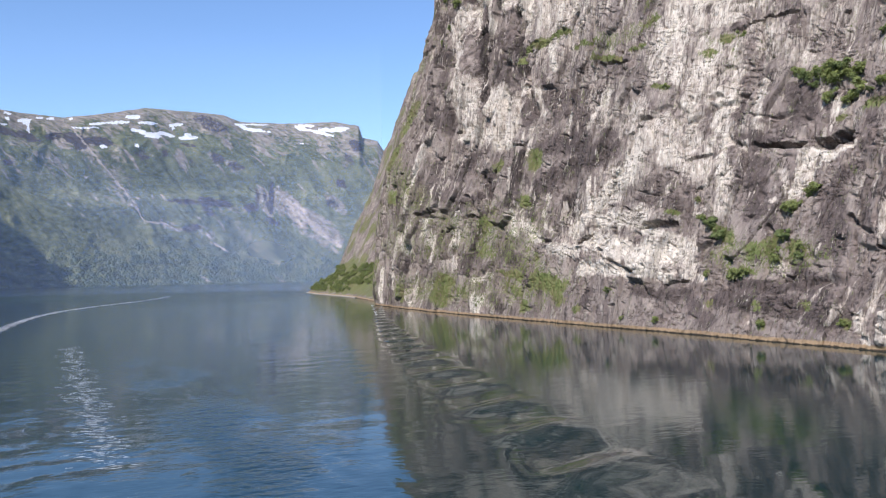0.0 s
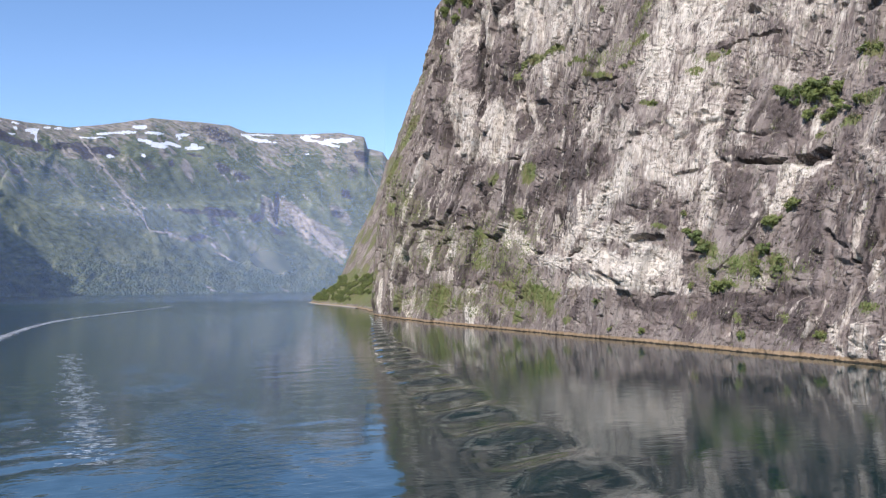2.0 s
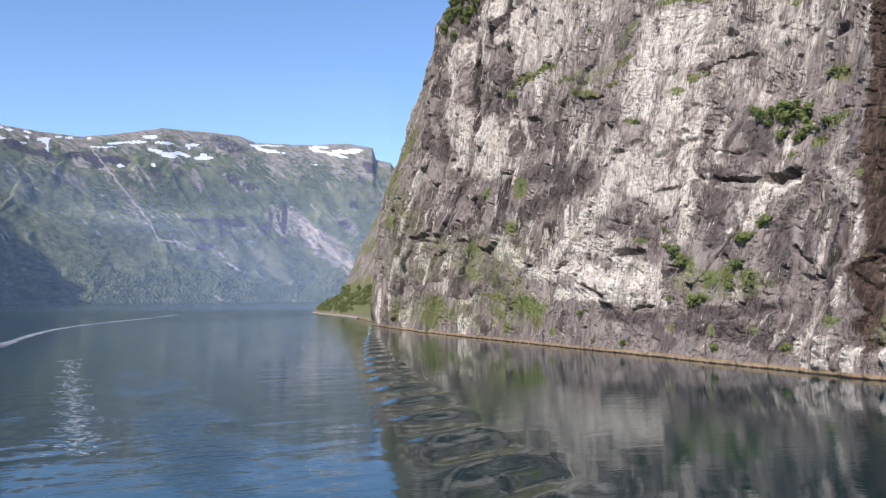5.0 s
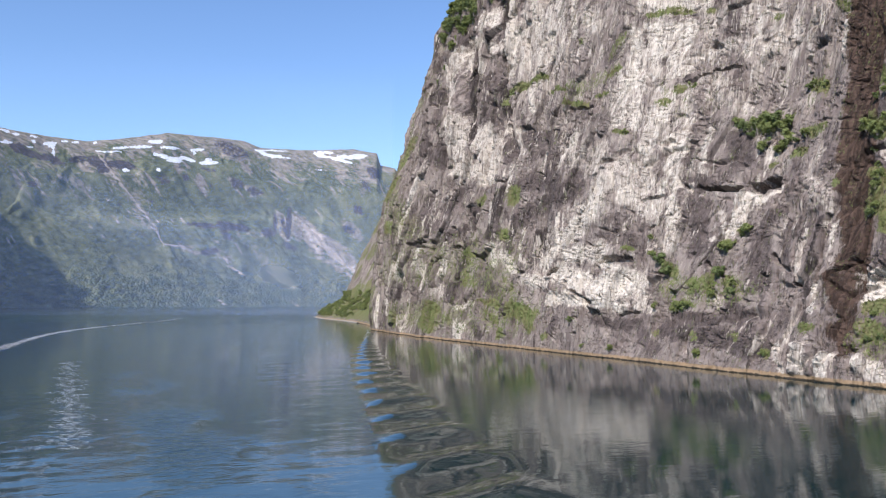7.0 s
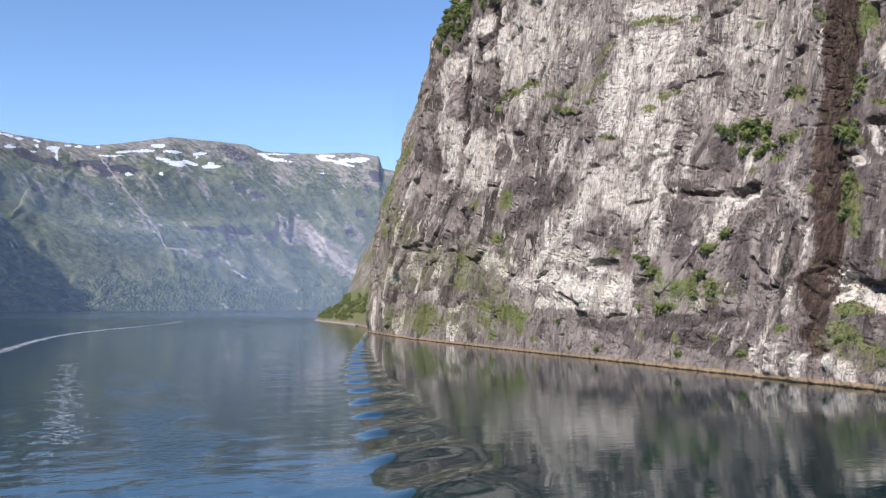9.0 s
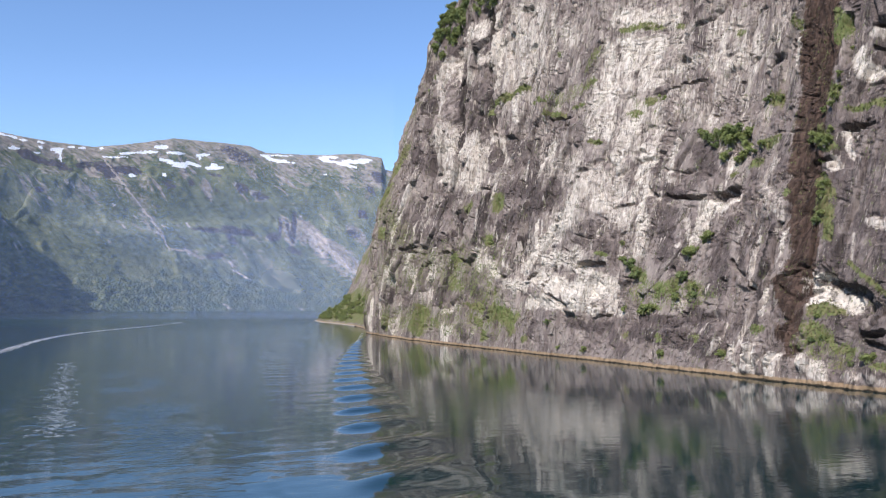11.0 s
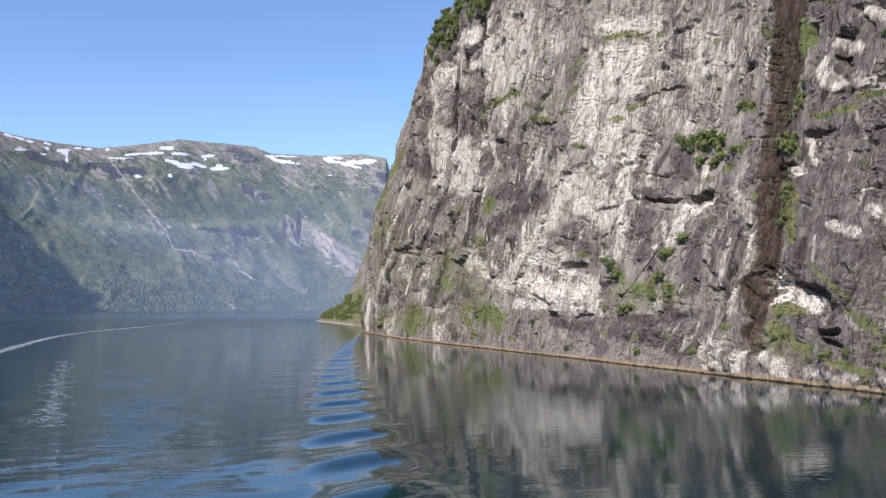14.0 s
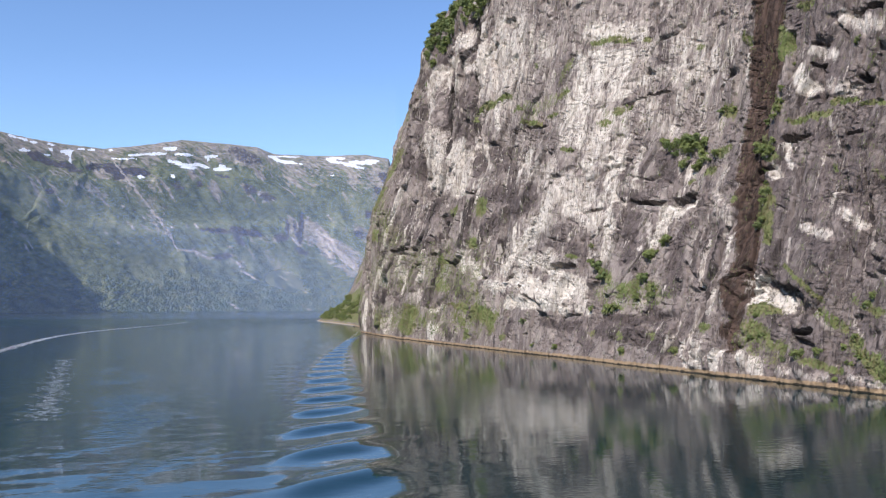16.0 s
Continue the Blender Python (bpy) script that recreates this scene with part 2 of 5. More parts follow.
def water_material():
    n = Nodes("fjord_water")
    big = n.noise(n.place((0.02, 0.02, 0.02)), 1.0, 3, 0.5)
    n.set(n.bsdf.inputs["Base Color"], n.mix(n.ramp(big, 0.3, 0.7), rgb(0.001, 0.018, 0.021), rgb(0.002, 0.024, 0.027)))
    n.set(n.bsdf.inputs["Roughness"], n.math('ADD', n.math('MULTIPLY', n.tint()[1], 0.20), 0.012))
    n.bsdf.inputs["IOR"].default_value = 1.333
    n.bsdf.inputs["Specular Tint"].default_value = rgb(0.63, 0.86, 0.96)
    rip = n.noise(n.place((0.8, 1.1, 1), (0, 0, radians(-12))), 1.0, 4, 0.5)
    patch = n.ramp(n.noise(n.place((0.012, 0.006, 1)), 1.0, 3, 0.5), 0.35, 0.7)
    rough = n.tint()[0]
    chop = n.noise(n.place((0.40, 0.55, 1), (0, 0, radians(-15))), 1.0, 3, 0.5)
    long = n.noise(n.place((0.22, 0.42, 1), (0, 0, radians(8))), 1.0, 2, 0.5)
    rip = n.math('ADD', rip, n.math('MULTIPLY', long, 1.5))
    still = n.math('MULTIPLY', rip, n.math('ADD', n.math('MULTIPLY', patch, 0.8), 0.2))
    n.bump(n.math('ADD', still, n.math('MULTIPLY', n.math('MULTIPLY', chop, rough), 14.0)), 0.032, 1.0)
    return n.mat


def leaf_material(name, a, b, patch=0.7):
    n = Nodes(name)
    info = n.t.nodes.new("ShaderNodeNewGeometry")
    col = n.mix(info.outputs["Random Per Island"], a, b)
    col = n.mix(n.ramp(n.noise(n.place(), patch, 3, 0.6), 0.3, 0.7), col, rgb(a[0] * 0.7, a[1] * 0.75, a[2] * 0.7))
    n.set(n.bsdf.inputs["Base Color"], col)
    n.bsdf.inputs["Roughness"].default_value = 0.6
    n.bsdf.inputs["Specular IOR Level"].default_value = 0.3
    thin = n.node("ShaderNodeBsdfTranslucent", Color=col)
    both = n.node("ShaderNodeMixShader", i0=0.3, i1=n.bsdf.outputs[0], i2=thin.outputs[0])
    n.t.links.new(both.outputs[0], n.t.nodes["Material Output"].inputs[0])
    return n.mat


def bark_material():
    n = Nodes("bark")
    k = n.noise(n.place((3, 3, 1)), 2.0, 4, 0.6)
    n.set(n.bsdf.inputs["Base Color"], n.mix(k, rgb(0.10, 0.08, 0.06), rgb(0.32, 0.29, 0.26)))
    n.bsdf.inputs["Roughness"].default_value = 0.9
    return n.mat


def haze_material():
    """Air haze and thin smoke painted on a sheet: mostly clear, scattering a little light."""
    n = Nodes("haze_sheet")
    g = n.t.nodes.new("ShaderNodeNewGeometry")
    xyz = n.node("ShaderNodeSeparateXYZ", Vector=g.outputs["Position"])
    drift = n.noise(n.place((0.006, 0.006, 0.010)), 1.0, 5, 0.6)

    def plume(x, z, wide, tall, lean):
        dx = n.math('SUBTRACT', xyz.outputs[0], x)
        dz = n.math('SUBTRACT', n.math('SUBTRACT', xyz.outputs[2], z), n.math('MULTIPLY', dx, lean))
        d = n.math('ADD', n.math('POWER', n.math('ABSOLUTE', n.math('DIVIDE', dx, wide)), 2.0), n.math('POWER', n.math('ABSOLUTE', n.math('DIVIDE', dz, tall)), 2.0))
        return n.ramp(n.math('ADD', d, n.math('MULTIPLY', n.math('SUBTRACT', drift, 0.5), 2.0)), 1.2, 0.1)

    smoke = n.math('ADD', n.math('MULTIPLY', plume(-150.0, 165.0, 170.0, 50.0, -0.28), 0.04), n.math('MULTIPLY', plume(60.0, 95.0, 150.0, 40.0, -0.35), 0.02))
    # blue air haze painted as sheet opacity, denser low and to the right
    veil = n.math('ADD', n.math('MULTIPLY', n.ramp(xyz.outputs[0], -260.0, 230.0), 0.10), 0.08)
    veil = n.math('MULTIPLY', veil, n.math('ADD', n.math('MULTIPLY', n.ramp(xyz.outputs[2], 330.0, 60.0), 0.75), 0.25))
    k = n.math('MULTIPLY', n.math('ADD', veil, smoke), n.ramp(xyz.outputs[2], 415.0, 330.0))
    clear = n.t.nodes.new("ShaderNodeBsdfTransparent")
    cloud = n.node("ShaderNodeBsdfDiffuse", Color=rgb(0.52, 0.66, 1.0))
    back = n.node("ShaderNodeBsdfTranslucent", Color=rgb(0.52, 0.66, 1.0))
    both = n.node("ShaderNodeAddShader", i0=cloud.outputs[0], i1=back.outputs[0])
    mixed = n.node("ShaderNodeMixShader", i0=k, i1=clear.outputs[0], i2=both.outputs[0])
    n.t.links.new(mixed.outputs[0], n.t.nodes["Material Output"].inputs[0])
    return n.mat


ROCK, FAR, WATER, HAZE, BARK = rock_material(), far_material(), water_material(), haze_material(), bark_material()
LEAF = leaf_material("birch_leaf", rgb(0.230, 0.270, 0.090), rgb(0.330, 0.360, 0.145))
LEAF_DARK = leaf_material("dark_leaf", rgb(0.175, 0.220, 0.080), rgb(0.250, 0.290, 0.120))
FOREST = leaf_material("far_trees", rgb(0.090, 0.128, 0.086), rgb(0.200, 0.222, 0.125), 0.02)
GRASS = leaf_material("ledge_grass", rgb(0.165, 0.180, 0.070), rgb(0.240, 0.240, 0.110))

# ---------------------------------------------------------------- the cliff
BASE_X, BASE_SLOPE = 183.5, -0.106
CORNER_Y = 606.0
LEAN_Y = (40, 100, 127, 150, 160, 177, 195, 206, 222, 240, 256, 268, 282, 320, 352, 375, 396, 460, 490, 508, 525, 560, 700)
LEAN_K = (0.12, 0.18, 0.25, 0.27, 0.28, 0.26, 0.34, 0.38, 0.36, 0.31, 0.33, 0.22, 0.14, 0.12, 0.20, 0.19, 0.20, 0.235, 0.25, 0.20, 0.14, 0.16, 0.16)


def base_line(y):
    """The wall's foot line: straight, then turning a little away before the corner."""
    return BASE_X + BASE_SLOPE * (np.minimum(y, 470) - 132) - 1.7 * np.clip((y - 470) / 60, 0, 1)


def recess(y, z):
    """How far the wall lies back from its foot, in metres."""
    k = 0.25 * (np.interp(y - 5, LEAN_Y, LEAN_K) + 2 * np.interp(y, LEAN_Y, LEAN_K) + np.interp(y + 5, LEAN_Y, LEAN_K))
    low = np.maximum(z, 0)
    turn = 95.0
    wall = np.where(low < turn, k * low, k * turn + (0.13 + 0.1 * k) * (low - turn))
    nose = np.interp(low, (0, 50, 77, 100, 127, 160, 195, 215, 235, 257, 283, 300), (0, 2.5, 5, 10, 21, 31, 41.5, 47, 49, 68, 101, 125))
    t = np.clip((y - 480) / 90, 0, 1)
    t = t * t * (3 - 2 * t)
    high = np.clip((low - 215) / 25, 0, 1) * np.clip((y - 400) / 140, 0, 1)
    return wall + (nose - wall) * np.maximum(t, high)


def strokes(y, z, rows, seed, rag=1.0, hard=0.0):
    """Soft-edged marks on the wall, longer along it the further off they lie: rows of y, z to y, z, half width, strength."""
    out = np.zeros(y.shape)
    dy_warp = rag * 3.0 * fbm(y / 9, z / 9, 3, seed) + rag * 0.9 * fbm(y / 2.2, z / 2.2, 2, seed + 5)
    dz_warp = rag * 3.0 * fbm(y / 9, z / 9, 3, seed + 9) + rag * 0.9 * fbm(y / 2.2, z / 2.2, 2, seed + 14)
    cols, levels = y[0], z[:, 0]
    for y0, z0, y1, z1, w, k in rows:
        loose = min(1.0, max(0.2, w / 2.2))
        slant = max(0.36, 170 / math.hypot(170, 0.5 * (y0 + y1)))
        reach = (1.6 + hard) * w + 4.5 * rag * loose
        j = np.searchsorted(cols, (min(y0, y1) - reach / slant, max(y0, y1) + reach / slant))
        i = np.searchsorted(levels, (min(z0, z1) - reach, max(z0, z1) + reach))
        box = (slice(i[0], i[1]), slice(j[0], j[1]))
        wy, wz = y[box] + loose * dy_warp[box], z[box] + loose * dz_warp[box]
        dy, dz = slant * (y1 - y0), z1 - z0
        t = np.clip((slant * (wy - y0) * dy + (wz - z0) * dz) / (dy * dy + dz * dz + 1e-6), 0, 1)
        d = np.hypot(slant * (wy - y0) - t * dy, wz - z0 - t * dz) / w
        out[box] = np.maximum(out[box], k * (smooth(1.0 + hard, hard, d) if hard else smooth(1.45, 0.4, d)))
    return out


LIGHT_A = [
    (138.5, 109.6, 122.4, 102.5, 2.31, 0.81),
    (148.7, 103.2, 142.3, 99.1, 1.59, 0.76),
    (156.5, 97.6, 147.5, 89.6, 2.00, 1),
    (153.2, 97.6, 149.9, 89.3, 2.00, 1),
    (142.8, 92.0, 129.9, 84.3, 1.91, 0.62),
    (156.1, 73.9, 151.1, 65.5, 1.17, 1),
    (159.1, 66.8, 155.9, 63.0, 0.98, 0.9),
    (123.8, 47.6, 118.0, 44.2, 1.57, 0.81),
    (140.8, 45.6, 128.6, 42.3, 1.26, 0.81),
    (145.6, 42.6, 144.0, 35.2, 0.55, 0.85),
    (159.5, 29.5, 152.8, 22.3, 1.70, 1.15),
    (155.9, 28.5, 141.0, 22.4, 1.85, 1.15),
    (161.6, 33.2, 158.0, 31.2, 1.15, 1),
    (185.1, 8.8, 179.0, 0.7, 1.60, 0.85),
    (171.8, 9.0, 172.1, 1.2, 1.56, 0.9),
]
LIGHT_B = [
    (164.9, 5.8, 164.4, 0.8, 1.91, 1),
    (152.9, 6.5, 147.1, 3.0, 2.20, 0.81),
    (139.3, 3.5, 122.5, 2.7, 1.39, 0.47),
    (111.5, 3.3, 103.6, 1.9, 0.98, 0.57),
    (137.6, 79.2, 133.3, 68.8, 0.75, 0.47),
    (115.0, 37.5, 114.2, 28.4, 0.51, 0.47),
    (127.2, 54.5, 128.2, 49.7, 0.54, 0.57),
    (112.6, 41.9, 111.0, 37.3, 1.01, 0.57),
    (129.9, 21.6, 123.5, 16.2, 0.69, 0.47),
    (115.3, 19.4, 110.6, 13.6, 0.67, 0.47),
    (500.5, 189.5, 489.6, 138.3, 3.86, 0.81),
    (487.5, 194.5, 480.2, 173.9, 1.92, 0.9),
    (461.8, 186.7, 448.9, 158.0, 1.45, 0.9),
    (459.1, 201.9, 456.9, 188.6, 1.85, 0.85),
    (442.8, 199.8, 440.4, 188.2, 2.16, 0.81),
]
LIGHT_C = [
    (433.9, 175.2, 430.2, 169.6, 2.80, 0.76),
    (431.7, 119.5, 412.0, 98.1, 6.62, 0.9),
    (482.2, 135.7, 461.4, 105.6, 6.55, 0.81),
    (383.9, 182.1, 360.9, 141.1, 13.12, 0.4),
    (304.1, 61.5, 331.0, 39.9, 7.83, 0.47),
    (325.2, 98.5, 294.9, 80.5, 5.22, 0.47),
    (419.1, 197.4, 400.9, 148.2, 2.69, 1),
    (399.3, 187.3, 383.6, 146.9, 2.27, 0.81),
    (383.6, 185.9, 369.0, 146.8, 2.53, 0.76),
    (368.1, 176.8, 357.9, 146.3, 2.15, 0.71),
    (356.4, 177.6, 340.7, 144.9, 2.69, 0.71),
    (333.9, 168.6, 322.0, 147.0, 2.28, 0.62),
    (312.6, 157.7, 307.9, 145.5, 2.19, 0.57),
    (403.3, 167.0, 399.2, 147.8, 1.97, 0.9),
    (373.0, 133.4, 369.0, 120.3, 1.22, 0.85),
]
LIGHT_D = [
    (405.6, 123.1, 403.7, 115.3, 1.29, 0.76),
    (383.9, 114.4, 376.6, 99.8, 0.92, 0.76),
    (280.4, 120.0, 281.8, 96.8, 2.74, 0.85),
    (309.4, 97.7, 324.1, 84.0, 1.85, 0.85),
    (291.2, 87.4, 295.1, 77.5, 3.51, 0.71),
    (353.0, 96.0, 351.7, 86.3, 0.86, 0.81),
    (713.6, 210.8, 645.7, 174.8, 1.52, 0.57),
    (512.2, 182.5, 500.1, 169.6, 1.58, 0.76),
    (279.2, 135.8, 277.5, 111.9, 1.51, 0.9),
    (276.0, 126.3, 273.7, 94.3, 1.48, 0.85),
    (271.8, 137.2, 269.9, 114.6, 1.99, 0.9),
    (266.8, 135.9, 266.4, 124.2, 1.74, 0.85),
    (262.7, 136.0, 261.5, 113.0, 1.97, 0.85),
    (272.9, 148.0, 271.7, 143.8, 3.31, 0.81),
    (264.0, 146.7, 263.9, 142.6, 2.77, 0.76),
]
LIGHT_E = [
    (257.8, 144.4, 257.6, 140.5, 2.25, 0.76),
    (256.6, 119.8, 238.0, 120.0, 2.87, 0.66),
    (229.5, 117.7, 217.5, 116.4, 5.49, 0.47),
    (212.6, 109.6, 207.0, 116.1, 3.11, 0.47),
    (203.2, 110.4, 203.3, 105.8, 0.87, 0.9),
    (181.7, 114.9, 183.4, 104.1, 1.23, 0.85),
    (267.2, 98.5, 267.1, 76.0, 2.16, 0.71),
    (257.4, 87.0, 256.0, 73.1, 2.35, 0.81),
    (240.9, 86.0, 240.5, 70.9, 1.36, 0.71),
    (185.1, 70.7, 187.7, 63.3, 1.77, 0.52),
    (157.4, 65.9, 156.5, 63.7, 1.64, 0.9),
    (254.7, 135.2, 219.0, 128.0, 6.20, 0.34),
    (222.7, 106.7, 194.2, 120.8, 3.97, 0.34),
    (249.6, 108.8, 227.9, 95.0, 3.71, 0.43),
    (265.8, 109.7, 264.6, 90.6, 2.42, 0.57),
]
LIGHT_F = [
    (228.2, 132.1, 225.6, 120.4, 1.16, 0.66),
    (213.3, 127.5, 213.6, 119.1, 1.13, 0.62),
    (256.7, 108.1, 255.3, 91.5, 1.91, 0.52),
    (470.1, 105.1, 410.2, 92.0, 5.11, 0.9),
    (425.6, 98.5, 405.6, 87.5, 3.25, 0.9),
    (385.2, 94.1, 383.7, 80.6, 1.22, 0.71),
    # next stroke paints the sheen of a wet seep
    (397.6, 75.4, 396.3, 64.3, 0.93, 0.85),
    (521.5, 105.5, 539.5, 64.3, 1.18, 1),
    (545.6, 47.4, 553.1, 12.6, 1.41, 0.9),
    (501.9, 54.0, 490.3, 29.6, 1.11, 0.85),
    (497.3, 20.1, 496.6, -0.8, 1.11, 0.85),
    (584.4, 26.9, 582.0, 3.3, 1.49, 1),
    (522.2, 56.6, 523.2, 36.5, 2.71, 1),
    (501.0, 55.5, 501.7, 45.8, 1.87, 0.9),
    (456.1, 47.1, 458.1, 38.2, 1.38, 0.85),
]
LIGHT_G = [
    (360.7, 57.8, 358.1, 53.9, 2.01, 1),
    (393.8, 52.3, 386.1, 41.3, 1.82, 0.9),
    (383.0, 49.0, 364.5, 37.8, 2.35, 0.9),
    (364.9, 51.7, 349.4, 39.9, 1.14, 0.85),
    (320.0, 62.5, 317.8, 52.1, 0.58, 1),
    (315.8, 62.1, 314.2, 54.1, 0.39, 0.9),
    (329.1, 40.1, 294.5, 59.1, 3.60, 1),
    (298.9, 61.5, 300.2, 50.8, 2.26, 0.9),
    (286.5, 72.9, 292.8, 58.9, 3.94, 0.85),
    (278.6, 74.1, 272.8, 65.1, 3.36, 0.76),
    (306.7, 42.5, 284.3, 42.6, 4.45, 1.05),
    (343.6, 32.5, 326.3, 31.0, 3.24, 1.05),
    (313.2, 35.1, 294.3, 30.4, 5.03, 1.1),
    (279.8, 27.1, 265.5, 29.9, 5.15, 1.05),
    (319.4, 24.2, 268.2, 21.1, 2.95, 1),
]
LIGHT_H = [
    (278.8, 37.1, 269.2, 34.7, 2.12, 1),
    (457.7, 29.9, 454.9, 25.4, 2.41, 0.76),
    (420.3, 17.5, 408.3, 20.5, 2.22, 0.85),
    (413.0, 9.4, 413.6, 1.3, 2.85, 1),
    (511.8, 23.0, 513.4, 3.4, 1.52, 0.66),
    (260.2, 21.6, 249.2, 19.0, 1.79, 0.76),
    (279.0, 80.6, 280.3, 71.2, 2.18, 0.66),
    (272.5, 77.4, 273.3, 68.0, 2.39, 0.66),
    (255.5, 74.2, 247.2, 42.5, 2.05, 0.85),
    (268.9, 72.2, 262.1, 56.5, 3.29, 0.57),
    (220.4, 60.3, 209.1, 56.6, 1.68, 1.1),
    (212.7, 53.2, 217.5, 46.4, 1.88, 1.1),
    (207.2, 57.8, 202.1, 59.5, 1.03, 1),
    (218.5, 59.3, 217.8, 50.5, 1.69, 1),
    (225.2, 54.0, 220.9, 45.7, 1.27, 0.62),
]
LIGHT_I = [
    (226.7, 44.6, 226.2, 44.0, 0.96, 0.85),
    (243.7, 65.6, 242.8, 64.2, 1.12, 0.85),
    (261.1, 27.1, 259.1, 23.8, 2.73, 0.81),
    (185.1, 59.5, 175.2, 52.7, 2.68, 0.52),
    (181.2, 44.5, 182.7, 30.3, 0.57, 0.71),
    (182.2, 36.1, 181.1, 28.6, 0.75, 0.81),
    (174.7, 46.4, 174.0, 35.7, 0.74, 1),
    (173.9, 26.9, 172.0, 19.2, 1.09, 0.9),
    (170.4, 47.7, 171.0, 35.5, 0.46, 0.81),
    (169.2, 35.5, 167.7, 21.9, 0.54, 0.47),
    (161.1, 33.3, 158.1, 31.1, 1.07, 1.1),
    (159.0, 28.6, 155.3, 22.5, 1.58, 1.15),
    (155.0, 26.9, 148.1, 23.1, 1.90, 1.15),
    (155.0, 31.0, 151.6, 31.7, 0.70, 1),
    (173.5, 9.2, 174.9, 2.9, 1.63, 1),
]
LIGHT_J = [
    (163.7, 5.6, 163.8, 2.1, 2.47, 1),
    (152.9, 6.3, 147.3, 4.4, 2.04, 0.85),
    (179.6, 20.3, 182.0, 12.0, 0.93, 0.57),
    (203.9, 29.1, 205.1, 25.5, 0.50, 0.81),
    (197.9, 21.9, 204.2, 6.0, 0.43, 0.57),
    (189.0, 18.6, 194.0, 5.7, 0.38, 0.52),
    (219.4, 13.5, 225.2, 3.9, 0.51, 0.47),
    (216.9, 23.3, 215.8, 20.5, 1.02, 0.66),
    (180.4, 11.6, 180.8, 4.8, 0.74, 0.66),
    (170.6, 12.0, 169.6, 3.9, 0.72, 0.57),
    (261.3, 53.0, 259.9, 43.9, 1.85, 0.57),
    (260.6, 69.0, 258.9, 52.9, 1.63, 0.66),
]
LIGHT = LIGHT_A + LIGHT_B + LIGHT_C + LIGHT_D + LIGHT_E + LIGHT_F + LIGHT_G + LIGHT_H + LIGHT_I + LIGHT_J
# dark patches of rock; those lying over hollows paint the shade inside them
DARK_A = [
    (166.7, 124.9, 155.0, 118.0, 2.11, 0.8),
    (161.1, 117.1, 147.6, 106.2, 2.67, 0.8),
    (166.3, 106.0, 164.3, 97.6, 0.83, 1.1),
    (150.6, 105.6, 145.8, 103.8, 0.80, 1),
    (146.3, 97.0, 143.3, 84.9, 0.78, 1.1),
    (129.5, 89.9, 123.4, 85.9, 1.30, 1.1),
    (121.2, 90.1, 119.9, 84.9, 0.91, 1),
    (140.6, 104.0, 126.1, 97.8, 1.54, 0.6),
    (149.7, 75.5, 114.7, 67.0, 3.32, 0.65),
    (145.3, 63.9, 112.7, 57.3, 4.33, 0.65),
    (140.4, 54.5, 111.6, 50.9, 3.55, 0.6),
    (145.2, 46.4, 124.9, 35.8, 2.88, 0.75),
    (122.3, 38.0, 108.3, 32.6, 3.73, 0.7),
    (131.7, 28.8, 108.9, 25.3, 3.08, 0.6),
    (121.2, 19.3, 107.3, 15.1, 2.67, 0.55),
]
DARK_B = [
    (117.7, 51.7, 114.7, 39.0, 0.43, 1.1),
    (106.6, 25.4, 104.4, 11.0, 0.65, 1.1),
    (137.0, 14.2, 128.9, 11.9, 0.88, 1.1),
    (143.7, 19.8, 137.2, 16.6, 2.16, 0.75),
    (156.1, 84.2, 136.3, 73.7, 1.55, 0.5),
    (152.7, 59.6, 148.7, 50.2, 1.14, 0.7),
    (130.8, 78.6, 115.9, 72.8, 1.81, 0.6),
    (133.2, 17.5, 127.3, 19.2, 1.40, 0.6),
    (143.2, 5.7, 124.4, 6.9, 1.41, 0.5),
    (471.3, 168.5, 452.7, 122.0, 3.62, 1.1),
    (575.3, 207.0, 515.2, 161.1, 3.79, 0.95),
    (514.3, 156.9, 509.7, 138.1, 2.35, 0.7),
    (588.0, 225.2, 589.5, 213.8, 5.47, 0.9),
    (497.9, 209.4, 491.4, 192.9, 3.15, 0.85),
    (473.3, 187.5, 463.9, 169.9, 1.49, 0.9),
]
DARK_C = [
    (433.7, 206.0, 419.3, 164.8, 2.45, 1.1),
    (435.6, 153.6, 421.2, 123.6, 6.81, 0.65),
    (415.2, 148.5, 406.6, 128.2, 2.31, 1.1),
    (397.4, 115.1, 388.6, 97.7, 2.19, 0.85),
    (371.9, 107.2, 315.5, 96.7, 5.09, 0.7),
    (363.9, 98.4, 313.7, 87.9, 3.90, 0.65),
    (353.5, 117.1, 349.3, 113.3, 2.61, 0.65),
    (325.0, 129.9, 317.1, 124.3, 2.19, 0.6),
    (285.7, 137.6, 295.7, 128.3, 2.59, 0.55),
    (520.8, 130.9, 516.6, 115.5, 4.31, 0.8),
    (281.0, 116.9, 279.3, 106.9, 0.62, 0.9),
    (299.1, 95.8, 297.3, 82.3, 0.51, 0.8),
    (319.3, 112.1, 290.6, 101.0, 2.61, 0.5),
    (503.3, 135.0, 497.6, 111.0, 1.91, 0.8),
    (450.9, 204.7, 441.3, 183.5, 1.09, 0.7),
]
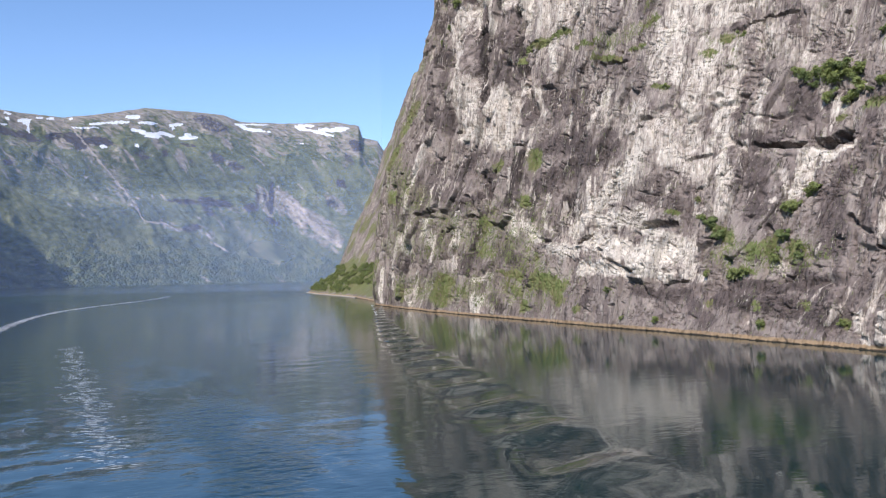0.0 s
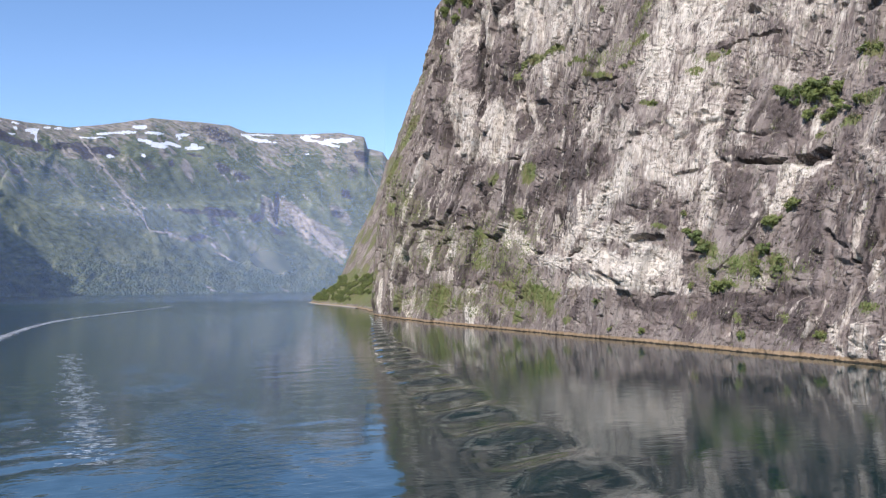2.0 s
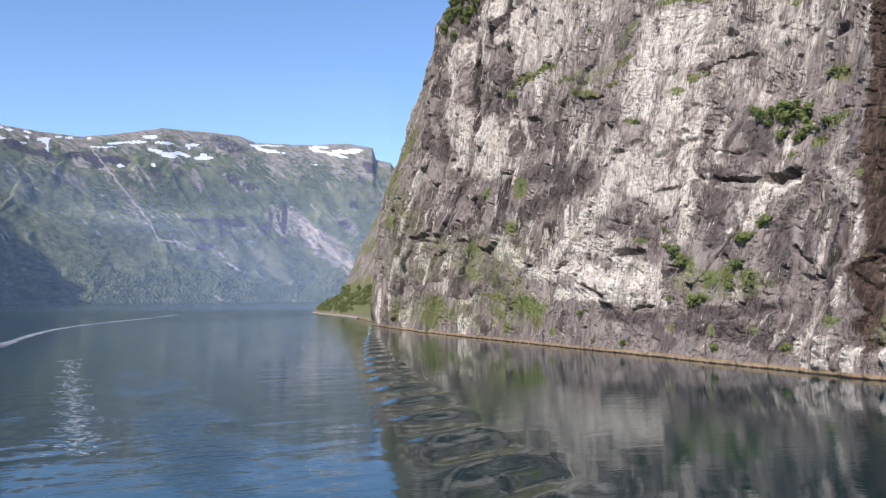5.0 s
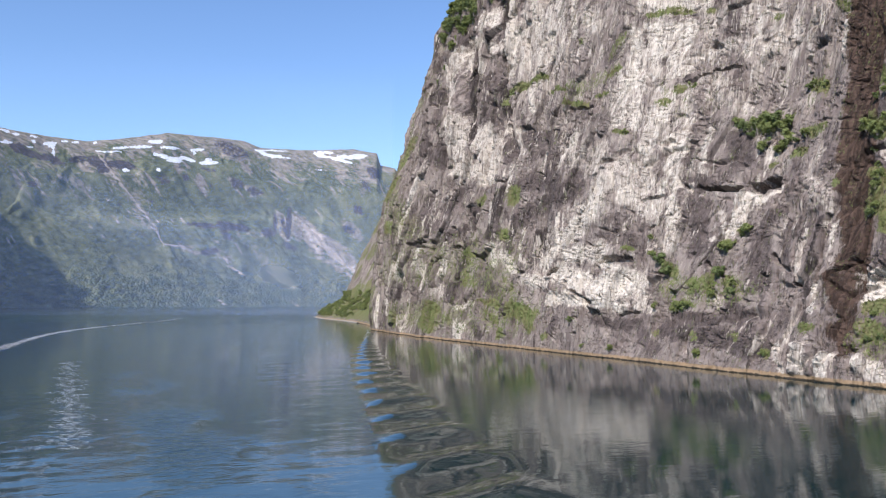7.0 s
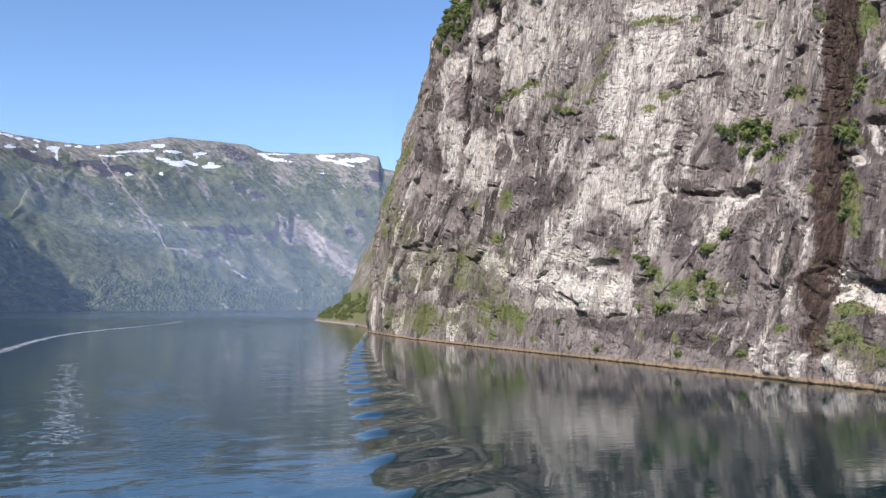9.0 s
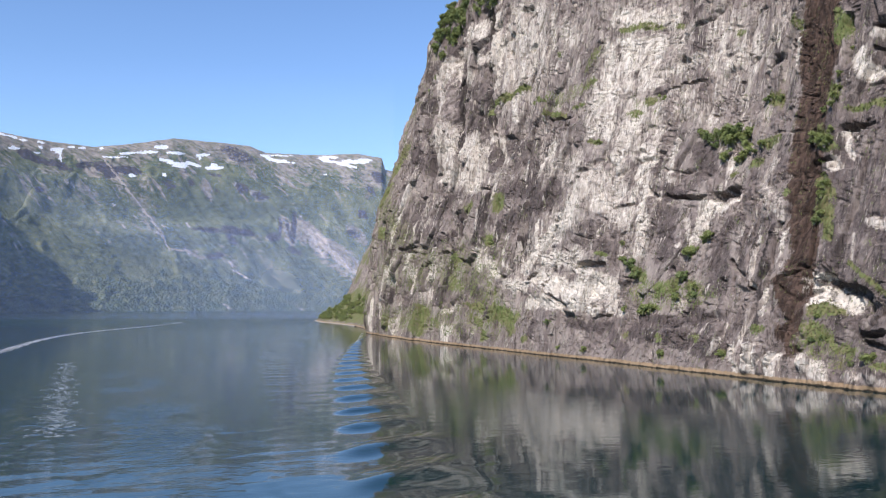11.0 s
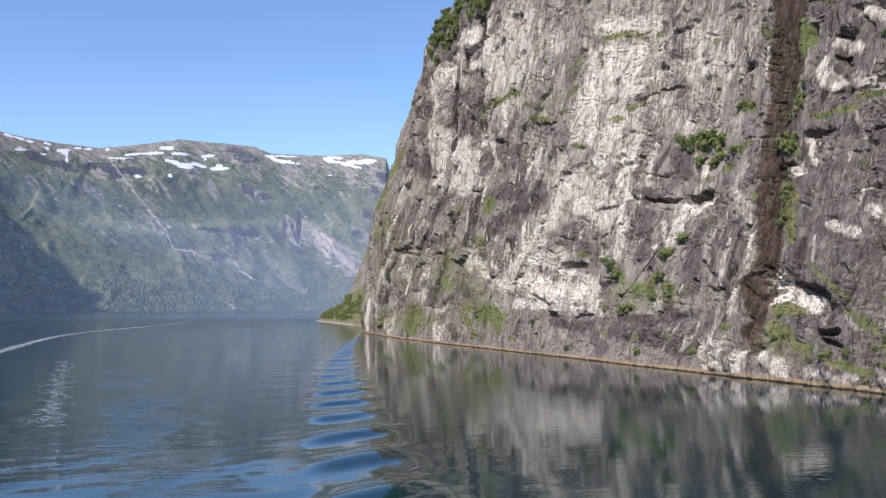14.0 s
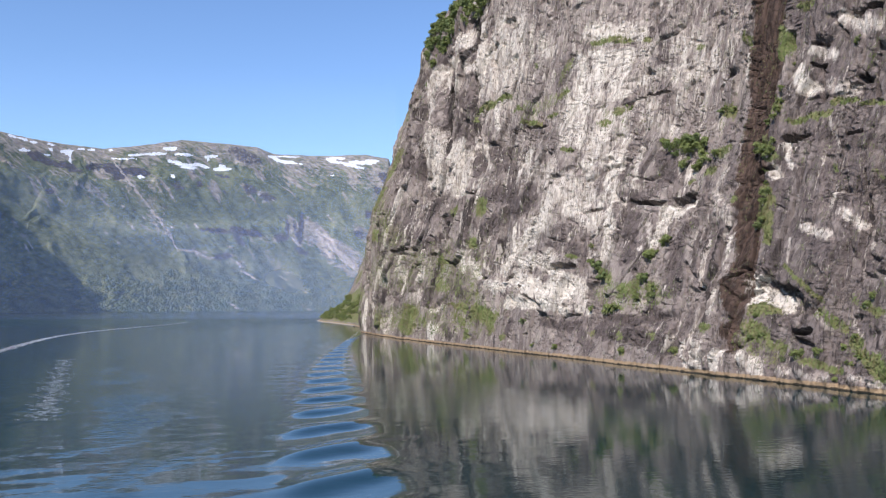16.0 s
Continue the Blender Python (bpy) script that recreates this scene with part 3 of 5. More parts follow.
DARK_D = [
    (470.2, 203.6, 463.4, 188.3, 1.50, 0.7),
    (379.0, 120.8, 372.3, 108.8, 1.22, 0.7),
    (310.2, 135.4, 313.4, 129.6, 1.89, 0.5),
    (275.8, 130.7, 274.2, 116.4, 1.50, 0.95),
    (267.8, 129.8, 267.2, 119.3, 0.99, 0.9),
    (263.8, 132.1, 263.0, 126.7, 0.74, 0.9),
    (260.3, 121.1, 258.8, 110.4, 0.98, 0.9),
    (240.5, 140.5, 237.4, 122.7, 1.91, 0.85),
    (236.2, 119.5, 232.0, 106.1, 1.16, 0.6),
    (252.3, 143.7, 254.9, 136.2, 0.99, 0.65),
    (212.2, 114.1, 216.2, 107.0, 0.89, 0.6),
    (194.1, 113.6, 196.1, 106.6, 1.92, 0.65),
    (227.9, 82.6, 223.5, 72.0, 3.73, 0.85),
    (212.7, 77.3, 215.8, 74.3, 2.36, 0.75),
    (239.7, 101.2, 227.0, 98.5, 2.51, 0.6),
]
DARK_E = [
    (249.8, 81.8, 249.2, 73.7, 1.62, 0.65),
    (240.2, 91.9, 239.0, 83.9, 2.74, 0.55),
    (220.6, 93.5, 206.5, 94.5, 2.63, 0.5),
    (182.3, 78.0, 179.6, 65.7, 2.73, 0.6),
    (184.9, 98.3, 184.3, 88.7, 1.62, 0.55),
    (274.8, 143.3, 274.4, 135.8, 1.01, 0.7),
    (233.4, 138.2, 232.7, 129.0, 0.95, 0.6),
    (222.4, 113.1, 222.4, 104.5, 0.90, 0.5),
    (251.8, 102.4, 251.9, 94.3, 1.42, 0.5),
    (626.5, 100.0, 604.6, 34.4, 1.79, 1),
    (505.7, 90.4, 512.5, 67.6, 4.19, 0.8),
    (452.5, 89.1, 467.0, 78.3, 3.86, 0.9),
    (389.1, 81.3, 395.7, 56.5, 2.46, 1.1),
    (375.2, 66.4, 374.0, 48.5, 1.77, 1),
    (357.9, 67.4, 312.5, 71.8, 6.56, 0.85),
]
DARK_F = [
    (368.8, 83.9, 330.2, 78.7, 5.67, 0.8),
    (336.6, 53.7, 335.5, 43.4, 4.08, 1.1),
    (342.3, 39.3, 341.2, 38.4, 1.37, 1.1),
    (438.5, 65.2, 466.9, 58.2, 3.44, 0.9),
    (424.7, 52.6, 427.6, 31.4, 4.89, 0.85),
    (389.7, 31.7, 383.8, 29.5, 4.52, 1),
    (438.8, 31.6, 434.0, 23.0, 2.65, 0.85),
    (483.7, 46.2, 479.0, 40.6, 2.89, 0.9),
    (548.2, 35.5, 561.7, 5.5, 2.03, 0.75),
    (471.9, 20.2, 472.7, 1.9, 2.12, 0.7),
    (396.5, 9.9, 388.6, 5.0, 3.04, 0.9),
    (278.4, 57.4, 269.3, 46.7, 3.79, 0.6),
    (281.8, 14.9, 257.2, 13.5, 3.01, 0.85),
    (310.8, 14.4, 315.8, 7.7, 2.82, 0.65),
    (552.4, 85.6, 554.5, 61.2, 2.45, 0.65),
]
DARK_G = [
    (519.1, 74.6, 507.7, 58.5, 3.06, 0.7),
    (492.5, 80.1, 494.7, 69.0, 3.71, 0.7),
    (421.2, 73.0, 417.5, 58.0, 2.92, 0.75),
    (307.7, 79.8, 310.8, 72.4, 2.58, 0.8),
    (343.2, 87.8, 324.6, 74.1, 3.29, 0.8),
    (511.9, 35.9, 529.0, 24.6, 2.31, 0.7),
    (378.7, 27.1, 366.3, 15.5, 2.04, 0.7),
    (284.9, 50.0, 275.8, 44.7, 2.16, 0.6),
    (370.3, 66.5, 363.8, 60.1, 2.34, 0.85),
    (236.0, 56.9, 233.4, 41.7, 3.70, 0.85),
    (247.9, 67.7, 229.0, 65.3, 2.45, 0.75),
    (203.9, 44.5, 199.9, 29.0, 4.79, 0.72),
    (196.9, 51.3, 201.8, 48.9, 3.21, 0.72),
    (176.0, 47.4, 177.3, 35.9, 0.84, 1.2),
    (177.3, 35.9, 177.4, 24.4, 1.02, 1.2),
]
DARK_H = [
    (183.5, 48.1, 182.6, 27.7, 0.34, 1.2),
    (168.3, 28.3, 167.4, 20.4, 0.90, 0.95),
    (174.8, 18.5, 173.9, 16.0, 0.91, 1),
    (240.9, 12.9, 191.4, 8.3, 4.06, 0.85),
    (234.9, 16.9, 210.2, 16.4, 2.69, 0.85),
    (210.9, 23.6, 197.0, 13.2, 3.16, 0.8),
    (253.6, 11.4, 243.4, 3.8, 2.42, 0.7),
    (146.2, 18.9, 145.7, 16.5, 2.37, 0.95),
    (152.3, 42.2, 148.9, 35.3, 2.10, 0.9),
    (206.9, 62.3, 192.0, 57.4, 2.43, 0.6),
    (190.7, 47.1, 188.5, 34.3, 1.94, 0.6),
    (188.8, 13.0, 181.7, 18.4, 2.25, 0.6),
    (224.9, 41.9, 225.3, 35.8, 1.90, 0.7),
    (156.4, 57.1, 152.5, 48.6, 1.43, 0.7),
    (186.7, 21.8, 186.6, 15.7, 1.13, 0.65),
]
DARK_I = [
    (243.5, 62.5, 242.3, 51.5, 1.34, 0.6),
    (159.7, 18.7, 160.1, 12.4, 1.40, 0.5),
    (197.7, 76.5, 196.3, 66.6, 3.68, 0.55),
    (179.9, 49.7, 181.4, 41.9, 2.27, 0.55),
    (161.9, 81.6, 156.1, 60.4, 2.96, 0.75),
    (157.3, 57.3, 150.2, 34.2, 3.19, 0.7),
    (222.6, 70.6, 226.1, 66.8, 3.04, 0.6),
    (542.1, 64.5, 398.0, 58.2, 12.78, 0.4),
    (544.8, 28.6, 430.5, 27.6, 10.92, 0.4),
    (530.2, 91.4, 414.2, 75.6, 8.60, 0.4),
    (389.5, 39.3, 374.9, 21.2, 4.18, 0.5),
    (165.2, 92.9, 161.3, 83.2, 2.30, 0.6),
    (174.4, 106.2, 165.4, 110.6, 1.99, 0.5),
]
DARK = DARK_A + DARK_B + DARK_C + DARK_D + DARK_E + DARK_F + DARK_G + DARK_H + DARK_I
MOSS_A = [
    (164.8, 115.4, 164.5, 105.9, 1.47, 0.95),
    (166.5, 92.3, 160.5, 85.6, 1.63, 0.9),
    (167.4, 76.9, 161.5, 70.2, 1.81, 0.95),
    (162.3, 60.9, 156.2, 55.5, 1.95, 1.05),
    (160.4, 56.0, 153.5, 42.8, 1.92, 1.05),
    (154.7, 81.1, 145.1, 80.8, 1.37, 1),
    (145.1, 80.8, 138.7, 80.7, 1.34, 1),
    (138.6, 83.8, 128.9, 81.9, 1.13, 1),
    (125.5, 80.0, 115.6, 78.0, 0.90, 0.9),
    (157.9, 120.9, 152.7, 120.1, 1.67, 0.8),
    (145.3, 34.6, 125.9, 23.0, 0.71, 0.8),
    (126.4, 20.0, 118.1, 16.0, 1.54, 0.7),
    (110.3, 22.4, 105.2, 20.2, 1.48, 0.85),
    (128.8, 6.6, 115.4, 4.8, 1.19, 0.95),
    (112.4, 11.3, 103.0, 4.7, 2.29, 1.05),
]
MOSS_B = [
    (155.0, 21.5, 147.6, 21.0, 1.48, 0.95),
    (154.1, 14.5, 148.8, 13.0, 1.85, 0.9),
    (142.6, 11.5, 138.6, 9.2, 1.61, 0.7),
    (115.2, 59.2, 113.6, 57.4, 0.86, 0.6),
    (133.8, 63.8, 132.3, 61.9, 0.92, 0.6),
    (118.5, 25.4, 114.0, 22.4, 1.01, 0.5),
    (364.0, 137.9, 404.0, 136.8, 2.20, 1),
    (325.8, 123.2, 354.3, 128.4, 1.14, 0.9),
    (308.7, 111.2, 326.4, 116.2, 1.35, 0.9),
    (294.0, 120.0, 285.9, 122.2, 1.28, 0.9),
    (301.4, 113.5, 290.8, 111.8, 1.03, 0.9),
    (285.5, 136.2, 291.9, 127.9, 1.55, 0.6),
    (277.9, 92.1, 282.9, 93.9, 0.98, 0.9),
    (315.2, 142.2, 314.9, 141.0, 1.10, 0.7),
    (620.4, 202.9, 621.2, 200.2, 2.83, 0.8),
]
MOSS_C = [
    (581.7, 145.7, 592.6, 123.9, 3.94, 0.8),
    (410.7, 135.4, 409.3, 133.8, 1.64, 0.8),
    (272.4, 142.2, 263.4, 141.0, 1.51, 0.85),
    (254.9, 139.7, 253.3, 139.3, 1.24, 0.8),
    (219.4, 125.3, 217.9, 124.9, 1.14, 0.7),
    (186.6, 119.8, 183.7, 117.6, 2.10, 0.9),
    (261.0, 107.7, 259.9, 107.3, 1.94, 0.8),
    (265.4, 103.5, 264.9, 102.4, 1.21, 0.7),
    (195.7, 94.1, 192.3, 92.2, 2.29, 0.9),
    (198.8, 71.7, 195.1, 71.2, 2.04, 1),
    (193.4, 78.7, 189.1, 77.4, 2.23, 0.9),
    (223.3, 87.2, 221.3, 86.8, 1.32, 0.9),
    (210.8, 70.1, 209.1, 69.8, 1.05, 0.8),
    (588.9, 113.1, 590.4, 99.9, 3.91, 0.9),
    (568.1, 76.7, 566.8, 73.6, 3.33, 0.75),
]
MOSS_D = [
    (378.3, 80.9, 377.4, 75.3, 2.40, 0.9),
    (417.2, 79.8, 416.1, 77.7, 2.59, 0.75),
    (384.8, 59.7, 382.4, 55.9, 1.81, 0.9),
    (420.5, 51.0, 414.4, 32.8, 3.53, 0.85),
    (479.8, 55.1, 478.2, 53.2, 2.52, 0.8),
    (458.1, 18.5, 462.9, 6.8, 3.81, 0.95),
    (377.3, 20.6, 393.0, 23.0, 2.10, 0.95),
    (352.0, 17.9, 340.5, 15.9, 4.97, 1.1),
    (336.0, 11.4, 333.6, 9.4, 2.15, 0.9),
    (363.5, 7.1, 362.6, 4.8, 2.29, 1),
    (363.2, 31.2, 359.1, 26.9, 2.28, 0.8),
    (535.3, 12.9, 533.2, 7.1, 3.14, 0.7),
    (269.5, 43.7, 267.9, 43.6, 1.17, 0.9),
    (320.2, 6.7, 320.0, 5.5, 1.30, 0.8),
    (379.2, 15.3, 369.9, 12.0, 2.34, 0.8),
]
MOSS_E = [
    (440.3, 14.3, 429.2, 9.7, 2.64, 0.6),
    (250.4, 38.3, 240.9, 31.9, 1.99, 1.1),
    (227.4, 28.5, 223.5, 28.5, 2.94, 0.9),
    (219.4, 32.0, 218.7, 30.8, 1.86, 0.9),
    (213.3, 29.4, 212.3, 27.1, 1.63, 1.1),
    (234.5, 20.4, 229.8, 20.4, 2.55, 1),
    (221.6, 11.1, 220.5, 10.0, 1.23, 0.85),
    (218.1, 5.2, 217.2, 3.4, 1.02, 0.9),
    (245.5, 11.7, 245.1, 11.5, 1.09, 0.8),
    (248.3, 21.8, 247.8, 21.4, 1.10, 0.8),
    (202.9, 11.8, 202.0, 10.3, 1.18, 0.7),
    (188.3, 6.7, 187.9, 5.4, 1.32, 0.9),
    (172.6, 14.0, 170.5, 13.9, 1.63, 0.9),
    (159.2, 56.0, 158.9, 47.5, 2.53, 1),
    (174.7, 58.6, 174.3, 57.1, 1.13, 0.8),
]
MOSS_F = [
    (153.8, 21.6, 150.1, 21.6, 2.42, 1),
    (153.5, 15.0, 150.4, 14.3, 2.92, 0.95),
    (146.0, 11.2, 144.7, 10.1, 1.85, 0.9),
    (536.3, 48.2, 398.3, 42.7, 17.60, 0.36),
    (525.2, 13.0, 354.1, 15.7, 10.68, 0.42),
    (604.6, 113.4, 520.9, 67.0, 9.15, 0.45),
    (419.2, 53.2, 362.3, 21.2, 7.91, 0.4),
    (154.4, 12.6, 142.5, 7.2, 4.08, 0.45),
    (321.4, 119.4, 286.7, 121.5, 3.69, 0.4),
    (246.1, 28.0, 207.6, 25.5, 5.05, 0.4),
    (198.4, 51.6, 196.6, 50.7, 1.00, 0.6),
]
MOSS = MOSS_A + MOSS_B + MOSS_C + MOSS_D + MOSS_E + MOSS_F
RUST_A = [
    (173.3, 128.4, 173.0, 97.9, 5.69, 1.2),
    (173.0, 97.9, 169.8, 67.7, 5.07, 1.2),
    (169.8, 67.7, 164.8, 48.2, 4.32, 1.2),
    (163.4, 48.0, 162.4, 34.1, 3.83, 1.1),
    (162.7, 33.2, 158.9, 10.0, 2.65, 0.6),
    (162.6, 22.3, 167.3, 29.7, 2.68, 0.9),
    (162.4, 13.4, 162.4, 13.4, 3.41, 0.7),
]
RUST = RUST_A
HOLLOW_A = [
    (156.7, 28.6, 140.5, 22.3, 3.66, -3),
    (153.4, 29.9, 138.3, 25.0, 1.63, -5),
    (149.5, 98.4, 144.3, 96.9, 0.49, -3.3),
    (146.7, 96.8, 144.4, 87.1, 0.39, -2.48),
    (134.1, 12.6, 127.5, 11.0, 0.54, -2.89),
    (119.7, 60.0, 114.6, 40.5, 0.35, -2.48),
    (118.7, 7.3, 119.6, 2.7, 0.53, -2.48),
    (120.4, 92.7, 118.8, 80.7, 0.45, -2.48),
    (127.3, 90.0, 122.4, 86.5, 0.37, -2.06),
    (141.7, 111.6, 139.9, 107.4, 0.33, -2.06),
    (138.7, 107.0, 135.7, 101.6, 0.33, -1.65),
    (127.9, 71.2, 122.2, 70.9, 0.36, -2.06),
    (151.9, 74.1, 145.9, 75.0, 0.39, -2.06),
    (173.9, 128.6, 173.5, 98.1, 4.64, -1.6),
    (173.5, 98.1, 169.8, 67.7, 4.06, -1.8),
]
HOLLOW_B = [
    (166.7, 67.3, 163.9, 48.1, 3.51, -1.6),
    (163.9, 48.1, 162.4, 34.1, 3.07, -1.4),
    (161.9, 112.8, 160.6, 95.1, 0.80, -3.75),
    (174.0, 28.9, 174.1, 47.4, 0.63, -2.4),
    (181.1, 28.1, 182.0, 41.8, 0.50, -1.5),
    (157.2, 75.3, 151.1, 75.7, 0.76, -6),
    (150.5, 105.2, 150.4, 105.2, 0.93, -1.8),
    (514.1, 58.4, 492.8, 56.1, 0.94, -3.5),
    (478.8, 44.9, 462.4, 48.0, 1.19, -4.2),
    (452.7, 66.0, 434.2, 53.8, 0.86, -2.8),
    (417.4, 187.2, 416.8, 187.1, 2.21, -3),
    (400.4, 119.5, 385.3, 100.4, 1.06, -4.2),
    (403.9, 2.5, 404.9, 9.0, 0.53, -2.8),
    (436.7, 204.6, 414.0, 146.8, 2.59, -4),
    (482.6, 191.4, 450.1, 121.3, 3.45, -3.5),
]
HOLLOW_C = [
    (408.8, 145.6, 385.3, 100.4, 1.67, -3.5),
    (513.4, 201.5, 530.1, 182.4, 2.13, -3),
    (588.8, 85.3, 577.5, 48.6, 1.43, -2.1),
    (518.0, 141.4, 517.1, 120.3, 2.44, -2),
    (415.5, 189.3, 413.6, 185.9, 1.71, -4),
    (376.0, 184.8, 374.2, 182.9, 1.92, -3),
    (390.8, 174.7, 389.6, 173.0, 1.30, -2.5),
    (389.3, 165.1, 388.1, 163.5, 0.97, -2.5),
    (362.4, 160.3, 359.0, 157.5, 1.22, -2.5),
    (247.4, 122.2, 244.8, 120.8, 0.96, -2.5),
    (203.5, 104.8, 202.0, 104.0, 0.76, -2.5),
    (261.3, 84.7, 260.0, 84.1, 0.95, -2.5),
    (250.7, 83.8, 248.6, 83.4, 0.70, -2),
    (211.9, 113.2, 210.8, 112.5, 0.67, -2),
    (215.9, 104.6, 214.9, 104.1, 0.56, -2),
]
HOLLOW_D = [
    (254.8, 111.6, 234.5, 110.8, 0.47, -2),
    (512.4, 57.6, 489.6, 61.2, 1.12, -3),
    (448.2, 53.9, 432.4, 54.4, 1.01, -3),
    (282.0, 38.7, 268.7, 38.8, 1.06, -4.5),
    (297.4, 26.1, 283.1, 21.0, 0.61, -3.5),
    (326.1, 34.4, 315.5, 36.7, 0.65, -3),
    (238.7, 64.8, 220.5, 61.4, 0.65, -4),
    (215.4, 61.8, 206.5, 62.7, 1.68, -7),
    (182.7, 27.9, 180.3, 27.5, 0.37, -3),
    (152.1, 29.8, 146.8, 27.1, 1.38, -6),
    (307.2, 31.4, 302.1, 28.8, 0.50, -2.5),
    (268.0, 17.0, 259.9, 18.9, 0.46, -2.5),
    (318.9, 110.7, 304.7, 108.8, 0.80, -2.5),
    (225.3, 35.8, 223.6, 33.7, 0.53, -2.5),
    (195.6, 37.3, 192.6, 34.4, 0.59, -2.5),
]
HOLLOW_E = [
    (265.5, 62.6, 259.4, 63.8, 0.47, -2),
    (156.5, 75.3, 148.2, 74.4, 0.78, -4),
    (129.0, 14.4, 136.7, 14.5, 0.70, -4),
    (150.0, 105.4, 145.3, 103.6, 0.60, -3),
    (146.2, 96.6, 143.6, 85.9, 0.49, -3),
    (128.9, 89.4, 124.0, 86.4, 0.74, -3.5),
    (135.7, 111.0, 122.8, 108.9, 0.77, -4),
]
HOLLOW = HOLLOW_A + HOLLOW_B + HOLLOW_C + HOLLOW_D + HOLLOW_E
PROUD_A = [
    (504.1, 184.8, 468.3, 113.0, 3.52, 4),
    (445.7, 196.0, 429.5, 168.8, 2.26, 2.5),
    (521.4, 175.8, 519.6, 124.9, 2.91, 2),
    (522.1, 54.6, 519.2, 38.3, 3.65, 1.5),
    (415.9, 15.5, 410.2, 2.3, 3.04, 1.5),
    (612.2, 96.8, 586.2, -0.0, 2.28, 1.5),
    (346.6, 34.1, 267.1, 22.3, 2.71, 1.2),
    (292.1, 59.1, 285.8, 74.3, 4.22, 1.2),
    (191.6, 58.8, 178.9, 53.3, 3.70, 1.6),
    (184.1, 43.9, 180.9, 30.0, 0.61, 0.9),
    (171.7, 44.9, 171.1, 29.7, 0.78, 0.9),
    (173.5, 9.2, 174.8, 2.5, 1.27, 2.4),
    (169.7, 8.4, 169.2, 2.3, 0.89, 2),
    (163.8, 5.9, 163.7, 1.5, 1.94, 2.6),
    (158.6, 6.2, 158.1, 1.3, 1.22, 2.2),
]
PROUD_B = [
    (152.8, 5.8, 147.3, 2.8, 1.70, 2.6),
    (180.2, 10.7, 180.5, 4.0, 0.92, 1.8),
    (152.9, 6.5, 149.1, 1.6, 1.84, 2.4),
    (146.7, 5.5, 143.8, 1.1, 1.45, 2.2),
    (138.2, 3.6, 136.4, 1.0, 1.59, 2),
    (130.0, 4.7, 126.6, 0.9, 1.73, 2.4),
    (121.6, 2.8, 119.2, 0.5, 1.35, 2),
    (111.4, 3.0, 109.8, 0.3, 1.15, 2.2),
    (105.7, 2.7, 104.6, -0.0, 1.13, 2.2),
]
PROUD = PROUD_A + PROUD_B


def carve(y, z):
    """Caves, roofs, the gully and single ribs."""
    d = strokes(y, z, [(a, b, c, e, w, -k) for a, b, c, e, w, k in HOLLOW], 300, 1.25, 0.55)
    return strokes(y, z, PROUD, 310, 0.3, 0.6) - d


def rock_relief(y, z, fresh):
    """Outward relief of the wall: slabs, joints, roofs and grain."""
    wy = y + 5 * fbm(y / 26, z / 40, 3, 40)
    wz = z + 5 * fbm(y / 30, z / 26, 3, 44)
    d = 2.6 * fbm(wy / 48, wz / 70, 3, 1)
    a, ea = cells((wy + 0.22 * wz) / 14.0, (wz - 0.15 * wy) / 40.0, 2)
    b, eb = cells((wy + 0.20 * wz) / 4.2, (wz + 0.1 * wy) / 13.0, 5)
    c, ec = cells((wy + 0.25 * wz) / 1.5, wz / 4.2, 8)
    a, b, c = a * smooth(0.0, 0.08, ea), b * smooth(0.0, 0.22, eb), c * smooth(0.0, 0.35, ec)
    gain = 1 + 0.9 * smooth(375, 410, y) - 1.0 * smooth(540, 600, y)
    broken = 0.35 + 0.75 * smooth(-0.25, 0.25, fbm(y / 34, z / 30, 3, 48))
    d = d + gain * (3.0 * a + 1.4 * b * broken) + 0.75 * c * broken
    d = d - gain * (1.3 * smooth(0.09, 0.0, ea) + 0.6 * broken * smooth(0.18, 0.0, eb))
    # small blocks with open joints between them
    e, ee = cells((wy + 0.15 * wz) / 3.3, (wz - 0.25 * wy) / 1.5, 11)
    loose = smooth(-0.15, 0.3, np.maximum(fbm(y / 17, z / 13, 3, 49), 0.55 * smooth(0.7, 1.0, fresh) * smooth(75, 60, z) - 0.15))
    d = d + loose * (0.9 * e * smooth(0.0, 0.3, ee) - 0.35 * smooth(0.2, 0.0, ee))
    # upright ribs
    d = d + gain * 1.5 * (ridged((wy + 0.2 * wz) / 11, wz / 70, 2, 50) - 0.6)
    # short broken roofs and seams that rise towards the corner
    roof = ridged((wy - 0.2 * wz) / 26, (wz - 0.22 * wy) / 9.0, 3, 64)
    d = d - 1.5 * smooth(0.80, 0.97, roof) * smooth(0.0, 0.35, fbm(wy / 12, wz / 9, 2, 74))
    d = d + broken * (0.6 * (ridged((wy + 0.25 * wz) / 3.4, wz / 11.0, 3, 20) - 0.6) + 0.30 * fbm(wy / 1.6, wz / 1.8, 2, 30))
    return d


def wall_x(y, z):
    return base_line(y) + recess(y, z)


